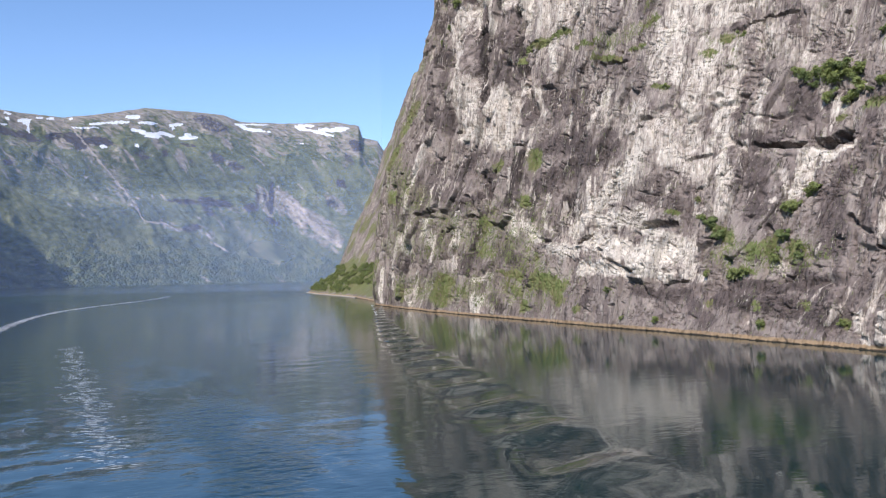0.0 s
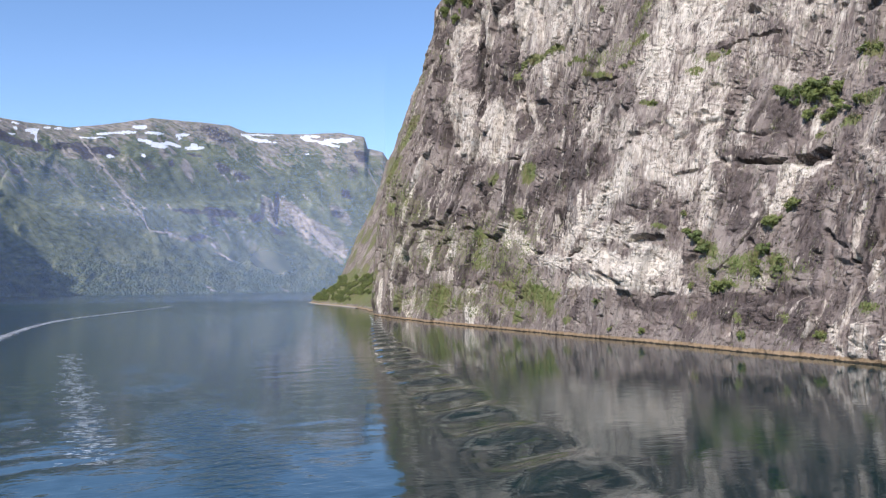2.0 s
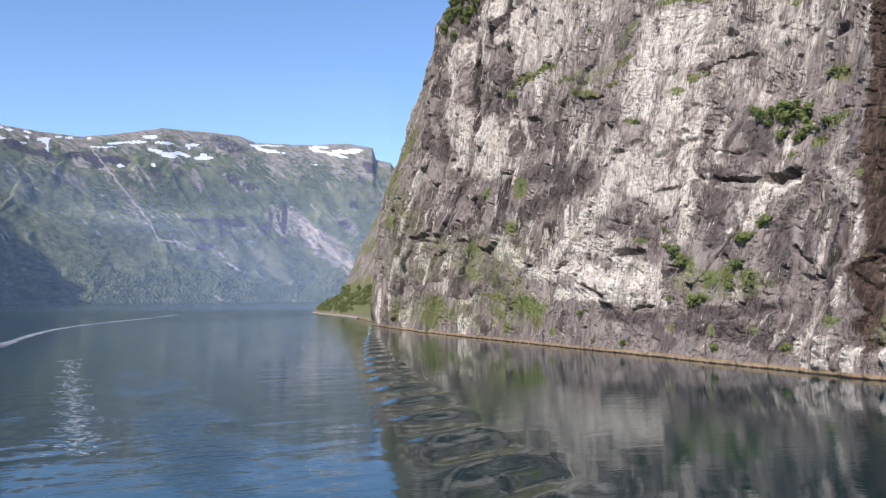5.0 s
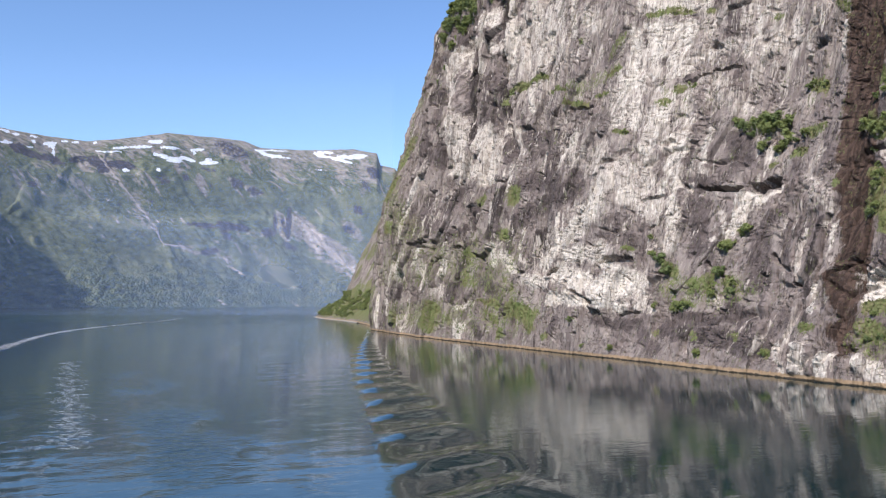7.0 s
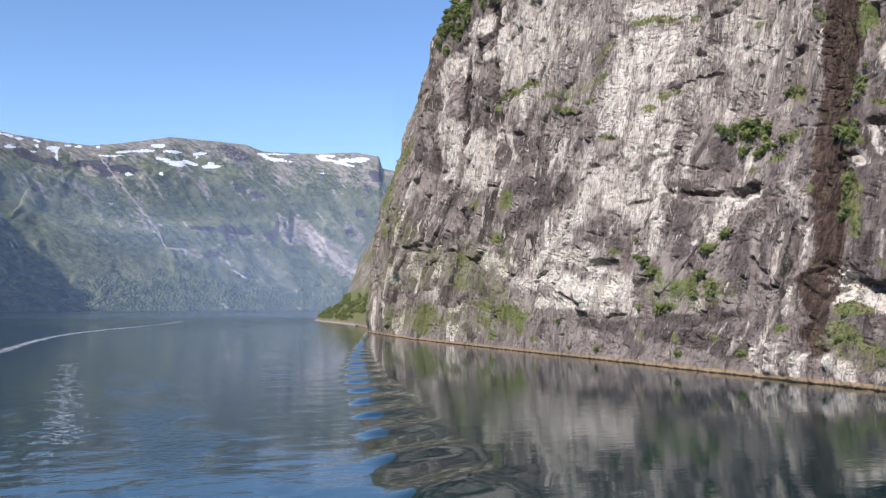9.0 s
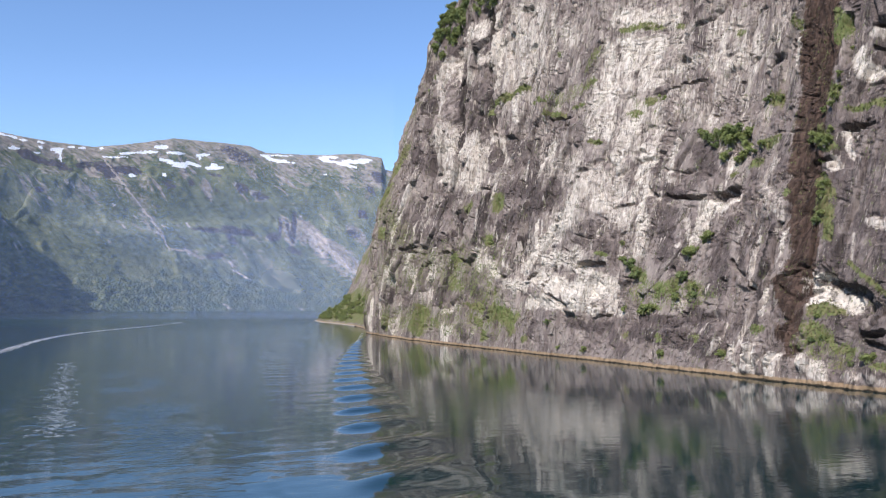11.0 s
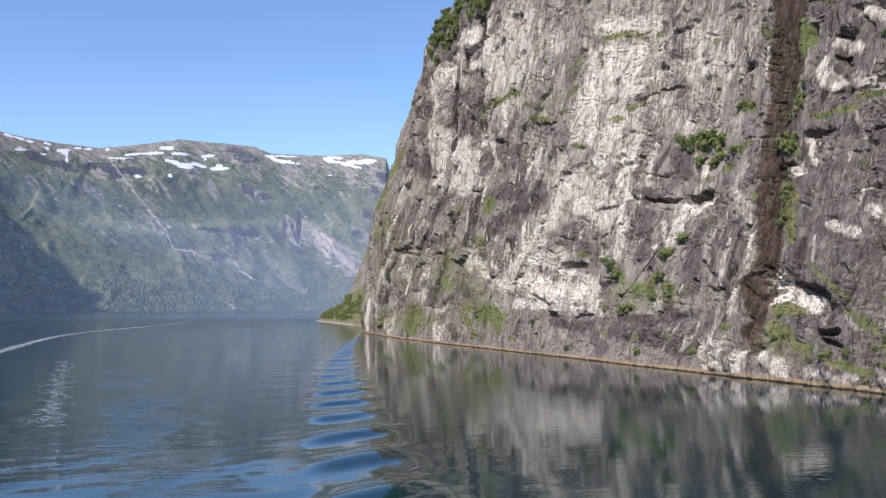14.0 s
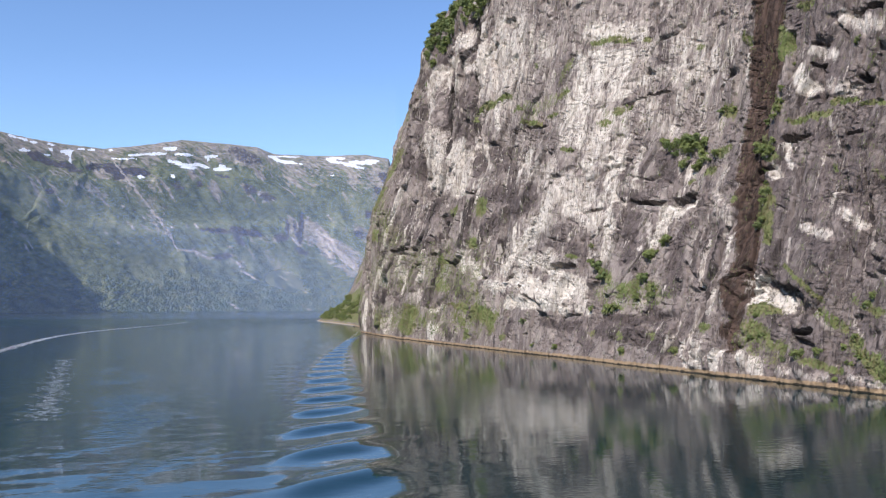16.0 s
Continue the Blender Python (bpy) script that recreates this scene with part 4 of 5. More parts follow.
def build_cliff():
    # plan line: along the wall, then round the corner and away
    ys = [30.0]
    while ys[-1] < CORNER_Y - 6:
        ys.append(ys[-1] + (0.29 if ys[-1] > 95 else 1.2) * (1.0 + 0.9 * max(0, ys[-1] - 150) / 380))
    ys = np.array(ys)
    radius, bend = 9.0, radians(118)
    ang = np.linspace(0, bend, 60)[1:]
    first = math.pi / 2
    x0, y0 = base_line(ys[-1]), ys[-1]
    nx, ny = -math.sin(first), math.cos(first)
    cx, cy = x0 - nx * radius, y0 - ny * radius
    px = cx + radius * np.cos(first + math.pi / 2 - ang)
    py = cy + radius * np.sin(first + math.pi / 2 - ang)
    away = np.linspace(2, 160, 60)
    end = first - bend
    qx, qy = px[-1] + away * math.cos(end), py[-1] + away * math.sin(end)
    plan_x = np.concatenate([base_line(ys), px, qx])
    plan_y = np.concatenate([ys, py, qy])
    tx, ty = np.gradient(plan_x), np.gradient(plan_y)
    ln = np.hypot(tx, ty)
    out_x, out_y = -ty / ln, tx / ln
    along = np.concatenate([ys, ys[-1] + radius * ang, ys[-1] + radius * bend + away])
    zs = np.concatenate([np.arange(-3, 140, 0.40), np.arange(140, 300, 0.7)])
    S, Z = np.meshgrid(along, zs)
    rec = recess(S, Z)
    fresh = strokes(S, Z, LIGHT, 80)
    d = rock_relief(S, Z, fresh) + carve(S, Z)
    relief = d.copy()
    d = d * (0.35 + 0.65 * smooth(-1.0, 9.0, Z))
    X = plan_x[None] + rec + out_x[None] * d
    Y = plan_y[None] + out_y[None] * d
    pts = np.stack([X, Y, Z + 0.25 * d], -1)
    pts[..., 2] = np.where(Z <= 0, Z, pts[..., 2])
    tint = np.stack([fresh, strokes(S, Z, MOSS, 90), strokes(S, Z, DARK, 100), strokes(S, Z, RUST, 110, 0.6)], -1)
    # the high wall is washed pale; the rock beside the gully and the low slab are dark
    pale = 0.30 * smooth(80, 105, Z) * smooth(176, 190, S) * smooth(430, 395, S) + 0.20 * smooth(45, 60, Z) * smooth(100, 85, Z) * smooth(188, 200, S) * smooth(300, 285, S)
    tint[..., 0] = tint[..., 0] + pale * (1 - np.clip(tint[..., 0], 0, 1)) * (1 - np.clip(tint[..., 2], 0, 1))
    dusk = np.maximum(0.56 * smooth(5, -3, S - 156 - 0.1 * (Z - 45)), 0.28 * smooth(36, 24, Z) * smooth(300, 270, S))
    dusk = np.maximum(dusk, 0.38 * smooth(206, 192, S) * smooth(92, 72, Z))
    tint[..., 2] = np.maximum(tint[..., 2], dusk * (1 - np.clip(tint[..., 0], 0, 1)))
    # upright run-off stripes, also painting lit ribs and shaded sides; strongest on the buttress
    stripe = fbm((S + 0.16 * Z) / 4.6 + 0.6 * fbm(S / 20, Z / 30, 2, 124), Z / 50, 3, 126)
    where = 0.22 + 0.78 * smooth(370, 420, S) + 0.3 * smooth(70, 110, Z)
    tint[..., 0] = np.maximum(tint[..., 0], np.minimum(0.5 * where, 0.45) * smooth(0.16, 0.44, stripe))
    tint[..., 2] = np.maximum(tint[..., 2], np.minimum(0.6 * where + 0.1, 0.6) * smooth(-0.10, -0.36, stripe))
    # finer drip lines in patches
    drip = fbm((S + 0.14 * Z) / 1.9 + 0.4 * fbm(S / 7, Z / 12, 2, 121), Z / 20, 3, 122)
    some = smooth(-0.15, 0.25, fbm(S / 22, Z / 26, 3, 123)) * smooth(20, 50, Z) * (0.4 + 0.6 * smooth(160, 200, S))
    tint[..., 0] = np.maximum(tint[..., 0], 0.75 * some * smooth(0.16, 0.40, drip))
    tint[..., 2] = np.maximum(tint[..., 2], 0.75 * some * smooth(-0.18, -0.42, drip))
    # shade painted under small overhangs: dark where relief steps out upwards, in patches
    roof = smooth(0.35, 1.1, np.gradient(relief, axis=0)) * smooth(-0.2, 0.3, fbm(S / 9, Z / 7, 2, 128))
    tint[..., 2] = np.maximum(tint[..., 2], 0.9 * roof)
    # moss settles on lying faces round the corner
    tint[..., 1] = np.maximum(tint[..., 1], 0.5 * smooth(540, 600, S) * smooth(-0.3, 0.4, fbm(S / 10, Z / 14, 3, 120)))
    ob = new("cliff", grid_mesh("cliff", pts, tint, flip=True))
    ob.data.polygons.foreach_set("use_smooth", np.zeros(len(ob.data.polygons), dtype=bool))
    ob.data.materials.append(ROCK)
    tagged(ob, "sheer grey gneiss cliff with pale scars, dark streaks and mossy ledges rising from the fjord", "cliff", kind="structure")
    return along, zs, pts, tint


WALL_S, WALL_Z, CLIFF, CLIFF_TINT = build_cliff()

# ---------------------------------------------------------------- water
def build_water():
    """One sheet of water: fine near the wake, coarse towards the far shore."""
    def spread(lo, hi, a, b, fine, grow):
        mid = np.arange(a, b + fine / 2, fine)
        left, right, s = [], [], fine
        v = a
        while v > lo:
            s *= grow
            v -= s
            left.append(v)
        v, s = b, fine
        while v < hi:
            s *= grow
            v += s
            right.append(v)
        return np.concatenate([left[::-1], mid, right])
    xs = spread(-4900, 4900, -60, 150, 0.6, 1.1)
    ys = spread(-2600, 4980, 0, 580, 1.2, 1.1)
    X, Y = np.meshgrid(xs, ys)
    Z = wake(X, Y)
    trail = X + 0.12 * Y
    rough = smooth(13, 4, np.abs(trail - 25)) * smooth(50, 80, Y) * (1 - smooth(190, 300, Y)) * smooth(-0.3, 0.5, fbm(X / 14, Y / 30, 3, 135))
    rough = np.maximum(rough, 0.22 * smooth(5, 1.5, np.abs(trail - 6.5)) * smooth(100, 125, Y) * (1 - smooth(260, 380, Y)))
    rough = np.maximum(rough, 0.30 * smooth(30, 10, X) * smooth(200, 140, Y) * smooth(0.0, 0.4, fbm(X / 9, Y / 16, 3, 139)))
    rough = np.maximum(rough, 0.13 * smooth(20, -20, X - 0.22 * Y) * np.maximum(smooth(-0.3, 0.3, fbm(X / 40, Y / 120, 3, 137)), smooth(250, 500, Y)))
    ruffled = smooth(420, 1100, Y) * (0.6 + 0.4 * smooth(-0.4, 0.4, fbm(X / 120, Y / 300, 3, 141)))
    tint = np.stack([rough, ruffled, 0 * X, 0 * X], -1)
    ob = new("water", grid_mesh("water", np.stack([X, Y, Z], -1), tint))
    ob.data.materials.append(WATER)
    tagged(ob, "calm dark green fjord water with soft wake ripples", "water", kind="structure")


def wake(X, Y):
    """Swell of the ship's bow wave: crests square to the ship's track, in a band along the water."""
    line = np.interp(Y, (-20, 35, 64, 113, 161, 206, 300, 429, 567), (36, 40, 42.5, 49, 56, 62, 79, 106, 142))
    half = np.interp(Y, (20, 100, 206, 300, 420, 560), (15, 15, 14, 11, 7, 1.2))
    off = X - line
    u = (0.95 * Y - 0.31 * X) / 21.4 + 0.12 * fbm(X / 26, Y / 40, 2, 130) - 2.08
    env = smooth(1.0, 0.3, np.abs(off) / np.where(off < 0, 0.6 * half, 0.7 * half)) * smooth(0, 30, Y) * (1 - smooth(560, 600, Y))
    u = u - 0.012 * off
    crest = np.cos(2 * math.pi * u) + 0.28 * np.cos(4 * math.pi * u)
    z = 0.36 * env * crest * (1.0 + 0.35 * fbm(X / 20, Y / 40, 2, 131))
    # slacker waves inside the band
    near = smooth(-70, -20, X) * smooth(90, 40, X) * smooth(0, 40, Y) * (1 - smooth(200, 380, Y))
    trail = X + 0.12 * Y
    wash = smooth(15, 3, np.abs(trail - 25)) * smooth(30, 60, Y) * (1 - smooth(150, 230, Y)) * smooth(-0.35, 0.25, fbm(X / 12, Y / 26, 3, 135))
    wash = wash + 0.8 * smooth(7, 1.5, np.abs(trail - 1.0)) * smooth(70, 95, Y) * (1 - smooth(200, 290, Y))
    bow = smooth(8, -30, trail) * smooth(90, 120, Y) * (1 - smooth(260, 400, Y))
    z = z + 0.085 * wash * fbm((X + 0.2 * Y) / 2.4, Y / 5.2, 2, 145)
    z = z + 0.09 * bow * np.sin(2 * math.pi * (0.93 * Y - 0.36 * X) / 9.5 + 2.5 * fbm(X / 30, Y / 50, 2, 147))
    return z + 0.06 * near * fbm((X + 0.3 * Y) / 16, (Y - 0.2 * X) / 6.5, 2, 133)


build_water()

# ---------------------------------------------------------------- far mountains
RIDGE_A = (-60, -40, -30, -20, -16, -12, -10.1, -8.1, -6.1, -3.7, -1.2, 1.8, 3.7, 4.8, 7.9, 11.0, 12.65, 12.9, 13.9, 14.4, 18, 30)
RIDGE_E = (29, 31, 23.5, 14.5, 12.0, 10.6, 10.3, 10.1, 10.0, 10.35, 10.85, 10.75, 10.6, 10.2, 10.15, 10.3, 10.05, 9.25, 9.05, 8.3, 8, 8)
SPUR, SPUR_A = 262, -20.5
SHORE_A = (-60, -40, -30, -20, -12, -4, 0, 8, 14, 40)
SHORE_R = (700, 1000, 1400, 1950, 2350, 2700, 2900, 3250, 3450, 3450)


def far_marks(A, E, rows, seed, rag=1.0):
    """Tapering, ragged marks on the far slope by bearing and height angle."""
    out = np.zeros(A.shape)
    wa = A + 0.12 * fbm(A * 2.6, E * 2.6, 3, seed) + 0.09 * rag * fbm(A * 9, E * 12, 3, seed + 7)
    we = E + 0.08 * fbm(A * 2.6, E * 2.6, 3, seed + 4) + 0.07 * rag * fbm(A * 9, E * 12, 3, seed + 11)
    for a0, e0, a1, e1, w, k in rows:
        da, de = a1 - a0, e1 - e0
        reach = 1.8 * w + 0.3
        j = np.searchsorted(A[0], (min(a0, a1) - reach, max(a0, a1) + reach))
        u, v = wa[:, j[0]:j[1]], we[:, j[0]:j[1]]
        t = np.clip(((u - a0) * da + (v - e0) * de) / (da * da + de * de + 1e-9), 0, 1)
        d = np.hypot(u - a0 - t * da, v - e0 - t * de) / (w * (0.45 + 0.75 * np.sin(math.pi * (0.08 + 0.84 * t))))
        out[:, j[0]:j[1]] = np.maximum(out[:, j[0]:j[1]], k * smooth(1.4, 0.6, d))
    return out


FAR_ROCK_A = [
    (-5.50, 9.00, -4.79, 7.97, 0.384, 0.6),
    (-4.44, 7.80, -2.66, 6.24, 0.461, 0.55),
    (-3.19, 6.22, -1.73, 4.42, 0.384, 0.55),
    (-3.61, 8.75, -2.53, 7.53, 0.384, 0.6),
    (-2.88, 7.70, -2.13, 5.89, 0.154, 0.5),
    (-6.66, 8.58, -5.81, 8.27, 0.308, 0.55),
    (-7.62, 7.81, -5.77, 7.01, 0.269, 0.6),
    (-9.10, 8.42, -7.31, 8.36, 0.269, 0.6),
    (2.06, 10.51, 3.56, 9.45, 0.538, 0.8),
    (3.98, 7.59, 4.73, 7.04, 0.384, 0.6),
    (4.68, 9.12, 9.63, 8.87, 0.192, 0.5),
    (7.33, 9.19, 9.64, 8.29, 0.154, 0.4),
    (6.08, 5.74, 6.68, 4.22, 0.461, 0.85),
    (7.21, 5.76, 7.43, 4.23, 0.423, 0.85),
    (7.60, 5.38, 8.97, 3.47, 0.538, 0.95),
]
FAR_ROCK_B = [
    (8.95, 4.24, 11.29, 2.33, 0.538, 0.9),
    (8.21, 3.47, 11.12, 1.56, 0.231, 0.7),
    (2.06, 3.38, 3.00, 2.26, 0.461, 0.55),
    (3.69, 4.17, 7.14, 0.77, 0.384, 0.45),
    (2.20, 4.90, 5.17, 4.38, 0.308, 0.5),
    (5.24, 1.52, 7.54, -0.19, 0.346, 0.35),
    (10.47, 5.42, 11.64, 4.27, 0.346, 0.75),
    (11.17, 9.28, 11.78, 7.36, 0.346, 0.6),
    (-0.30, 3.71, 1.16, 2.99, 0.192, 0.7),
]
FAR_ROCK = FAR_ROCK_A + FAR_ROCK_B
FAR_SNOW_A = [
    (-11.53, 10.43, -11.16, 10.33, 0.085, 1),
    (-11.06, 10.30, -10.44, 10.22, 0.069, 1),
    (-10.28, 10.13, -9.96, 10.09, 0.069, 1),
    (-9.26, 10.08, -8.93, 10.03, 0.058, 1),
    (-9.25, 9.80, -8.99, 9.68, 0.085, 1),
    (-10.88, 9.57, -10.35, 9.57, 0.085, 1),
    (-9.46, 9.44, -9.14, 9.39, 0.069, 1),
    (-8.50, 9.65, -7.85, 9.73, 0.100, 1.1),
    (-8.17, 9.53, -7.95, 9.62, 0.173, 1.1),
    (-8.00, 9.37, -7.96, 8.95, 0.069, 1),
    (-7.53, 9.83, -7.20, 9.89, 0.058, 1),
    (-6.87, 9.87, -6.54, 9.86, 0.058, 1),
    (-5.70, 9.92, -5.46, 9.94, 0.058, 1),
    (-5.45, 9.40, -3.98, 9.49, 0.046, 1),
    (-4.50, 9.68, -3.47, 9.81, 0.058, 1),
]
FAR_SNOW_B = [
    (-3.47, 9.81, -2.25, 9.92, 0.085, 1.1),
    (-2.33, 10.21, -1.55, 10.29, 0.108, 1.1),
    (-1.54, 9.92, -0.47, 9.91, 0.077, 1),
    (-2.06, 9.49, -1.17, 9.36, 0.088, 1.1),
    (-1.52, 9.27, 0.27, 9.24, 0.069, 1),
    (-1.16, 9.14, -0.27, 9.07, 0.100, 1.1),
    (-0.28, 9.37, 0.52, 9.14, 0.100, 1.1),
    (0.32, 9.80, 1.05, 9.91, 0.108, 1.1),
    (0.44, 9.69, 0.62, 9.59, 0.077, 1),
    (0.89, 9.05, 2.02, 9.10, 0.100, 1.1),
    (1.28, 9.29, 1.72, 9.12, 0.138, 1.1),
    (-3.88, 8.38, -3.53, 8.32, 0.077, 1),
    (-1.75, 8.56, -1.60, 8.42, 0.088, 1),
    (4.48, 10.05, 5.42, 9.71, 0.085, 1.1),
    (5.05, 9.73, 6.37, 9.62, 0.088, 1.1),
]
FAR_SNOW_C = [
    (4.66, 10.06, 6.55, 10.04, 0.046, 1),
    (6.56, 9.59, 6.79, 9.56, 0.069, 1),
    (8.38, 9.98, 9.23, 9.74, 0.100, 1.1),
    (9.23, 9.77, 10.86, 9.39, 0.100, 1.1),
    (10.00, 9.79, 11.74, 9.74, 0.108, 1.1),
    (11.16, 9.93, 11.93, 9.86, 0.088, 1.1),
    (8.65, 10.06, 9.61, 10.01, 0.069, 1),
    (8.67, 8.88, 8.94, 8.81, 0.058, 1),
]
FAR_SNOW = FAR_SNOW_A + FAR_SNOW_B + FAR_SNOW_C
FAR_SCREE_A = [
    (-5.34, 9.19, -4.63, 8.34, 0.069, 0.9),
    (-4.63, 8.26, -3.19, 6.51, 0.077, 1.1),
    (-3.19, 6.51, -2.11, 5.15, 0.085, 1),
    (-1.93, 4.97, -1.51, 4.06, 0.077, 1.1),
    (-1.51, 4.06, -1.18, 3.51, 0.058, 0.9),
    (-2.66, 6.24, -1.91, 4.42, 0.058, 0.7),
    (-3.25, 8.41, -2.61, 7.89, 0.058, 0.8),
    (-4.92, 6.69, -4.63, 6.34, 0.058, 0.8),
    (-4.43, 5.44, -4.01, 4.91, 0.062, 0.8),
    (-6.50, 8.76, -6.32, 8.42, 0.077, 0.8),
    (-6.16, 8.61, -5.91, 8.26, 0.058, 0.8),
    (-11.13, 7.76, -10.47, 6.93, 0.058, 0.6),
    (-7.45, 7.64, -7.12, 7.41, 0.115, 0.7),
    (-1.18, 3.70, 0.25, 3.46, 0.085, 0.9),
    (-0.27, 5.39, 0.10, 5.03, 0.077, 0.9),
]
FAR_SCREE_B = [
    (-1.76, 5.16, -1.40, 5.10, 0.088, 1),
    (7.79, 5.19, 8.19, 4.43, 0.192, 1),
    (8.37, 4.82, 9.35, 3.48, 0.231, 0.95),
    (9.35, 3.67, 10.13, 2.71, 0.269, 0.9),
    (10.13, 2.90, 11.30, 1.95, 0.192, 0.85),
    (8.19, 4.24, 8.78, 3.28, 0.115, 0.9),
    (2.62, 2.94, 2.85, 2.56, 0.115, 1),
    (2.82, 2.34, 3.94, 1.66, 0.077, 1),
    (2.04, 0.18, 2.78, -0.31, 0.077, 1.2),
    (-0.11, 3.53, 0.08, 3.16, 0.077, 0.9),
    (6.93, 1.34, 7.21, 0.84, 0.115, 0.6),
    (6.97, -0.00, 7.54, -0.31, 0.115, 0.7),
    (8.53, 6.16, 9.00, 5.71, 0.077, 0.9),
    (7.86, 2.00, 8.24, 1.85, 0.077, 0.6),
    (9.70, 5.41, 9.89, 5.10, 0.077, 0.7),
]
FAR_SCREE_C = [
    (9.97, 1.55, 10.55, 1.09, 0.058, 0.6),
    (8.63, 1.47, 9.21, 1.08, 0.077, 0.6),
    (-2.34, 1.53, -2.15, 0.90, 0.077, 0.6),
    (6.62, 6.89, 7.00, 6.44, 0.058, 0.6),
    (4.73, 7.23, 5.11, 6.86, 0.077, 0.6),
    (5.47, 7.44, 6.05, 6.88, 0.058, 0.5),
    (7.33, 9.00, 9.63, 8.79, 0.058, 0.6),
]
FAR_SCREE = FAR_SCREE_A + FAR_SCREE_B + FAR_SCREE_C
FAR_CRAG_A = [
    (-10.25, 9.38, -9.61, 9.15, 0.269, 1),
    (-9.60, 9.01, -8.80, 8.93, 0.192, 1),
    (-8.79, 8.79, -7.82, 8.78, 0.192, 0.9),
    (-8.14, 8.66, -7.32, 8.53, 0.192, 0.7),
    (-5.83, 8.88, -5.15, 8.67, 0.269, 1),
    (-5.32, 8.55, -4.80, 8.40, 0.384, 1.1),
    (-4.64, 8.70, -3.26, 8.59, 0.231, 1.1),
    (-7.00, 8.73, -6.00, 8.90, 0.192, 0.7),
    (-9.22, 7.18, -8.96, 7.09, 0.192, 0.8),
    (-1.66, 7.94, -1.12, 7.78, 0.308, 0.5),
    (-0.06, 8.12, 0.12, 8.01, 0.231, 0.7),
    (2.06, 10.33, 3.93, 9.66, 0.384, 0.55),
    (3.04, 7.93, 3.60, 7.65, 0.269, 0.7),
    (4.17, 7.40, 4.92, 7.23, 0.269, 0.5),
    (1.01, 8.68, 1.92, 8.57, 0.115, 0.6),
]
FAR_CRAG_B = [
    (0.20, 5.03, 2.20, 4.90, 0.154, 0.7),
    (2.20, 5.08, 3.30, 4.84, 0.231, 1),
    (3.30, 4.92, 4.05, 4.74, 0.231, 0.9),
    (5.16, 4.65, 5.73, 4.51, 0.269, 1.1),
    (2.39, 4.71, 2.96, 4.08, 0.192, 0.8),
    (1.23, 3.18, 2.06, 3.31, 0.231, 0.8),
    (6.82, 6.21, 6.75, 4.22, 0.135, 1.1),
    (5.81, 5.92, 5.92, 4.59, 0.135, 0.7),
    (6.26, 5.74, 6.60, 4.41, 0.115, 0.6),
    (11.22, 6.39, 11.61, 6.01, 0.231, 1),
    (12.14, 8.91, 12.73, 8.53, 0.308, 0.9),
    (11.77, 8.13, 12.16, 7.56, 0.192, 0.6),
    (6.50, 3.83, 7.26, 3.46, 0.192, 0.6),
    (10.47, 5.03, 11.06, 4.65, 0.192, 0.7),
]
FAR_CRAG = FAR_CRAG_A + FAR_CRAG_B


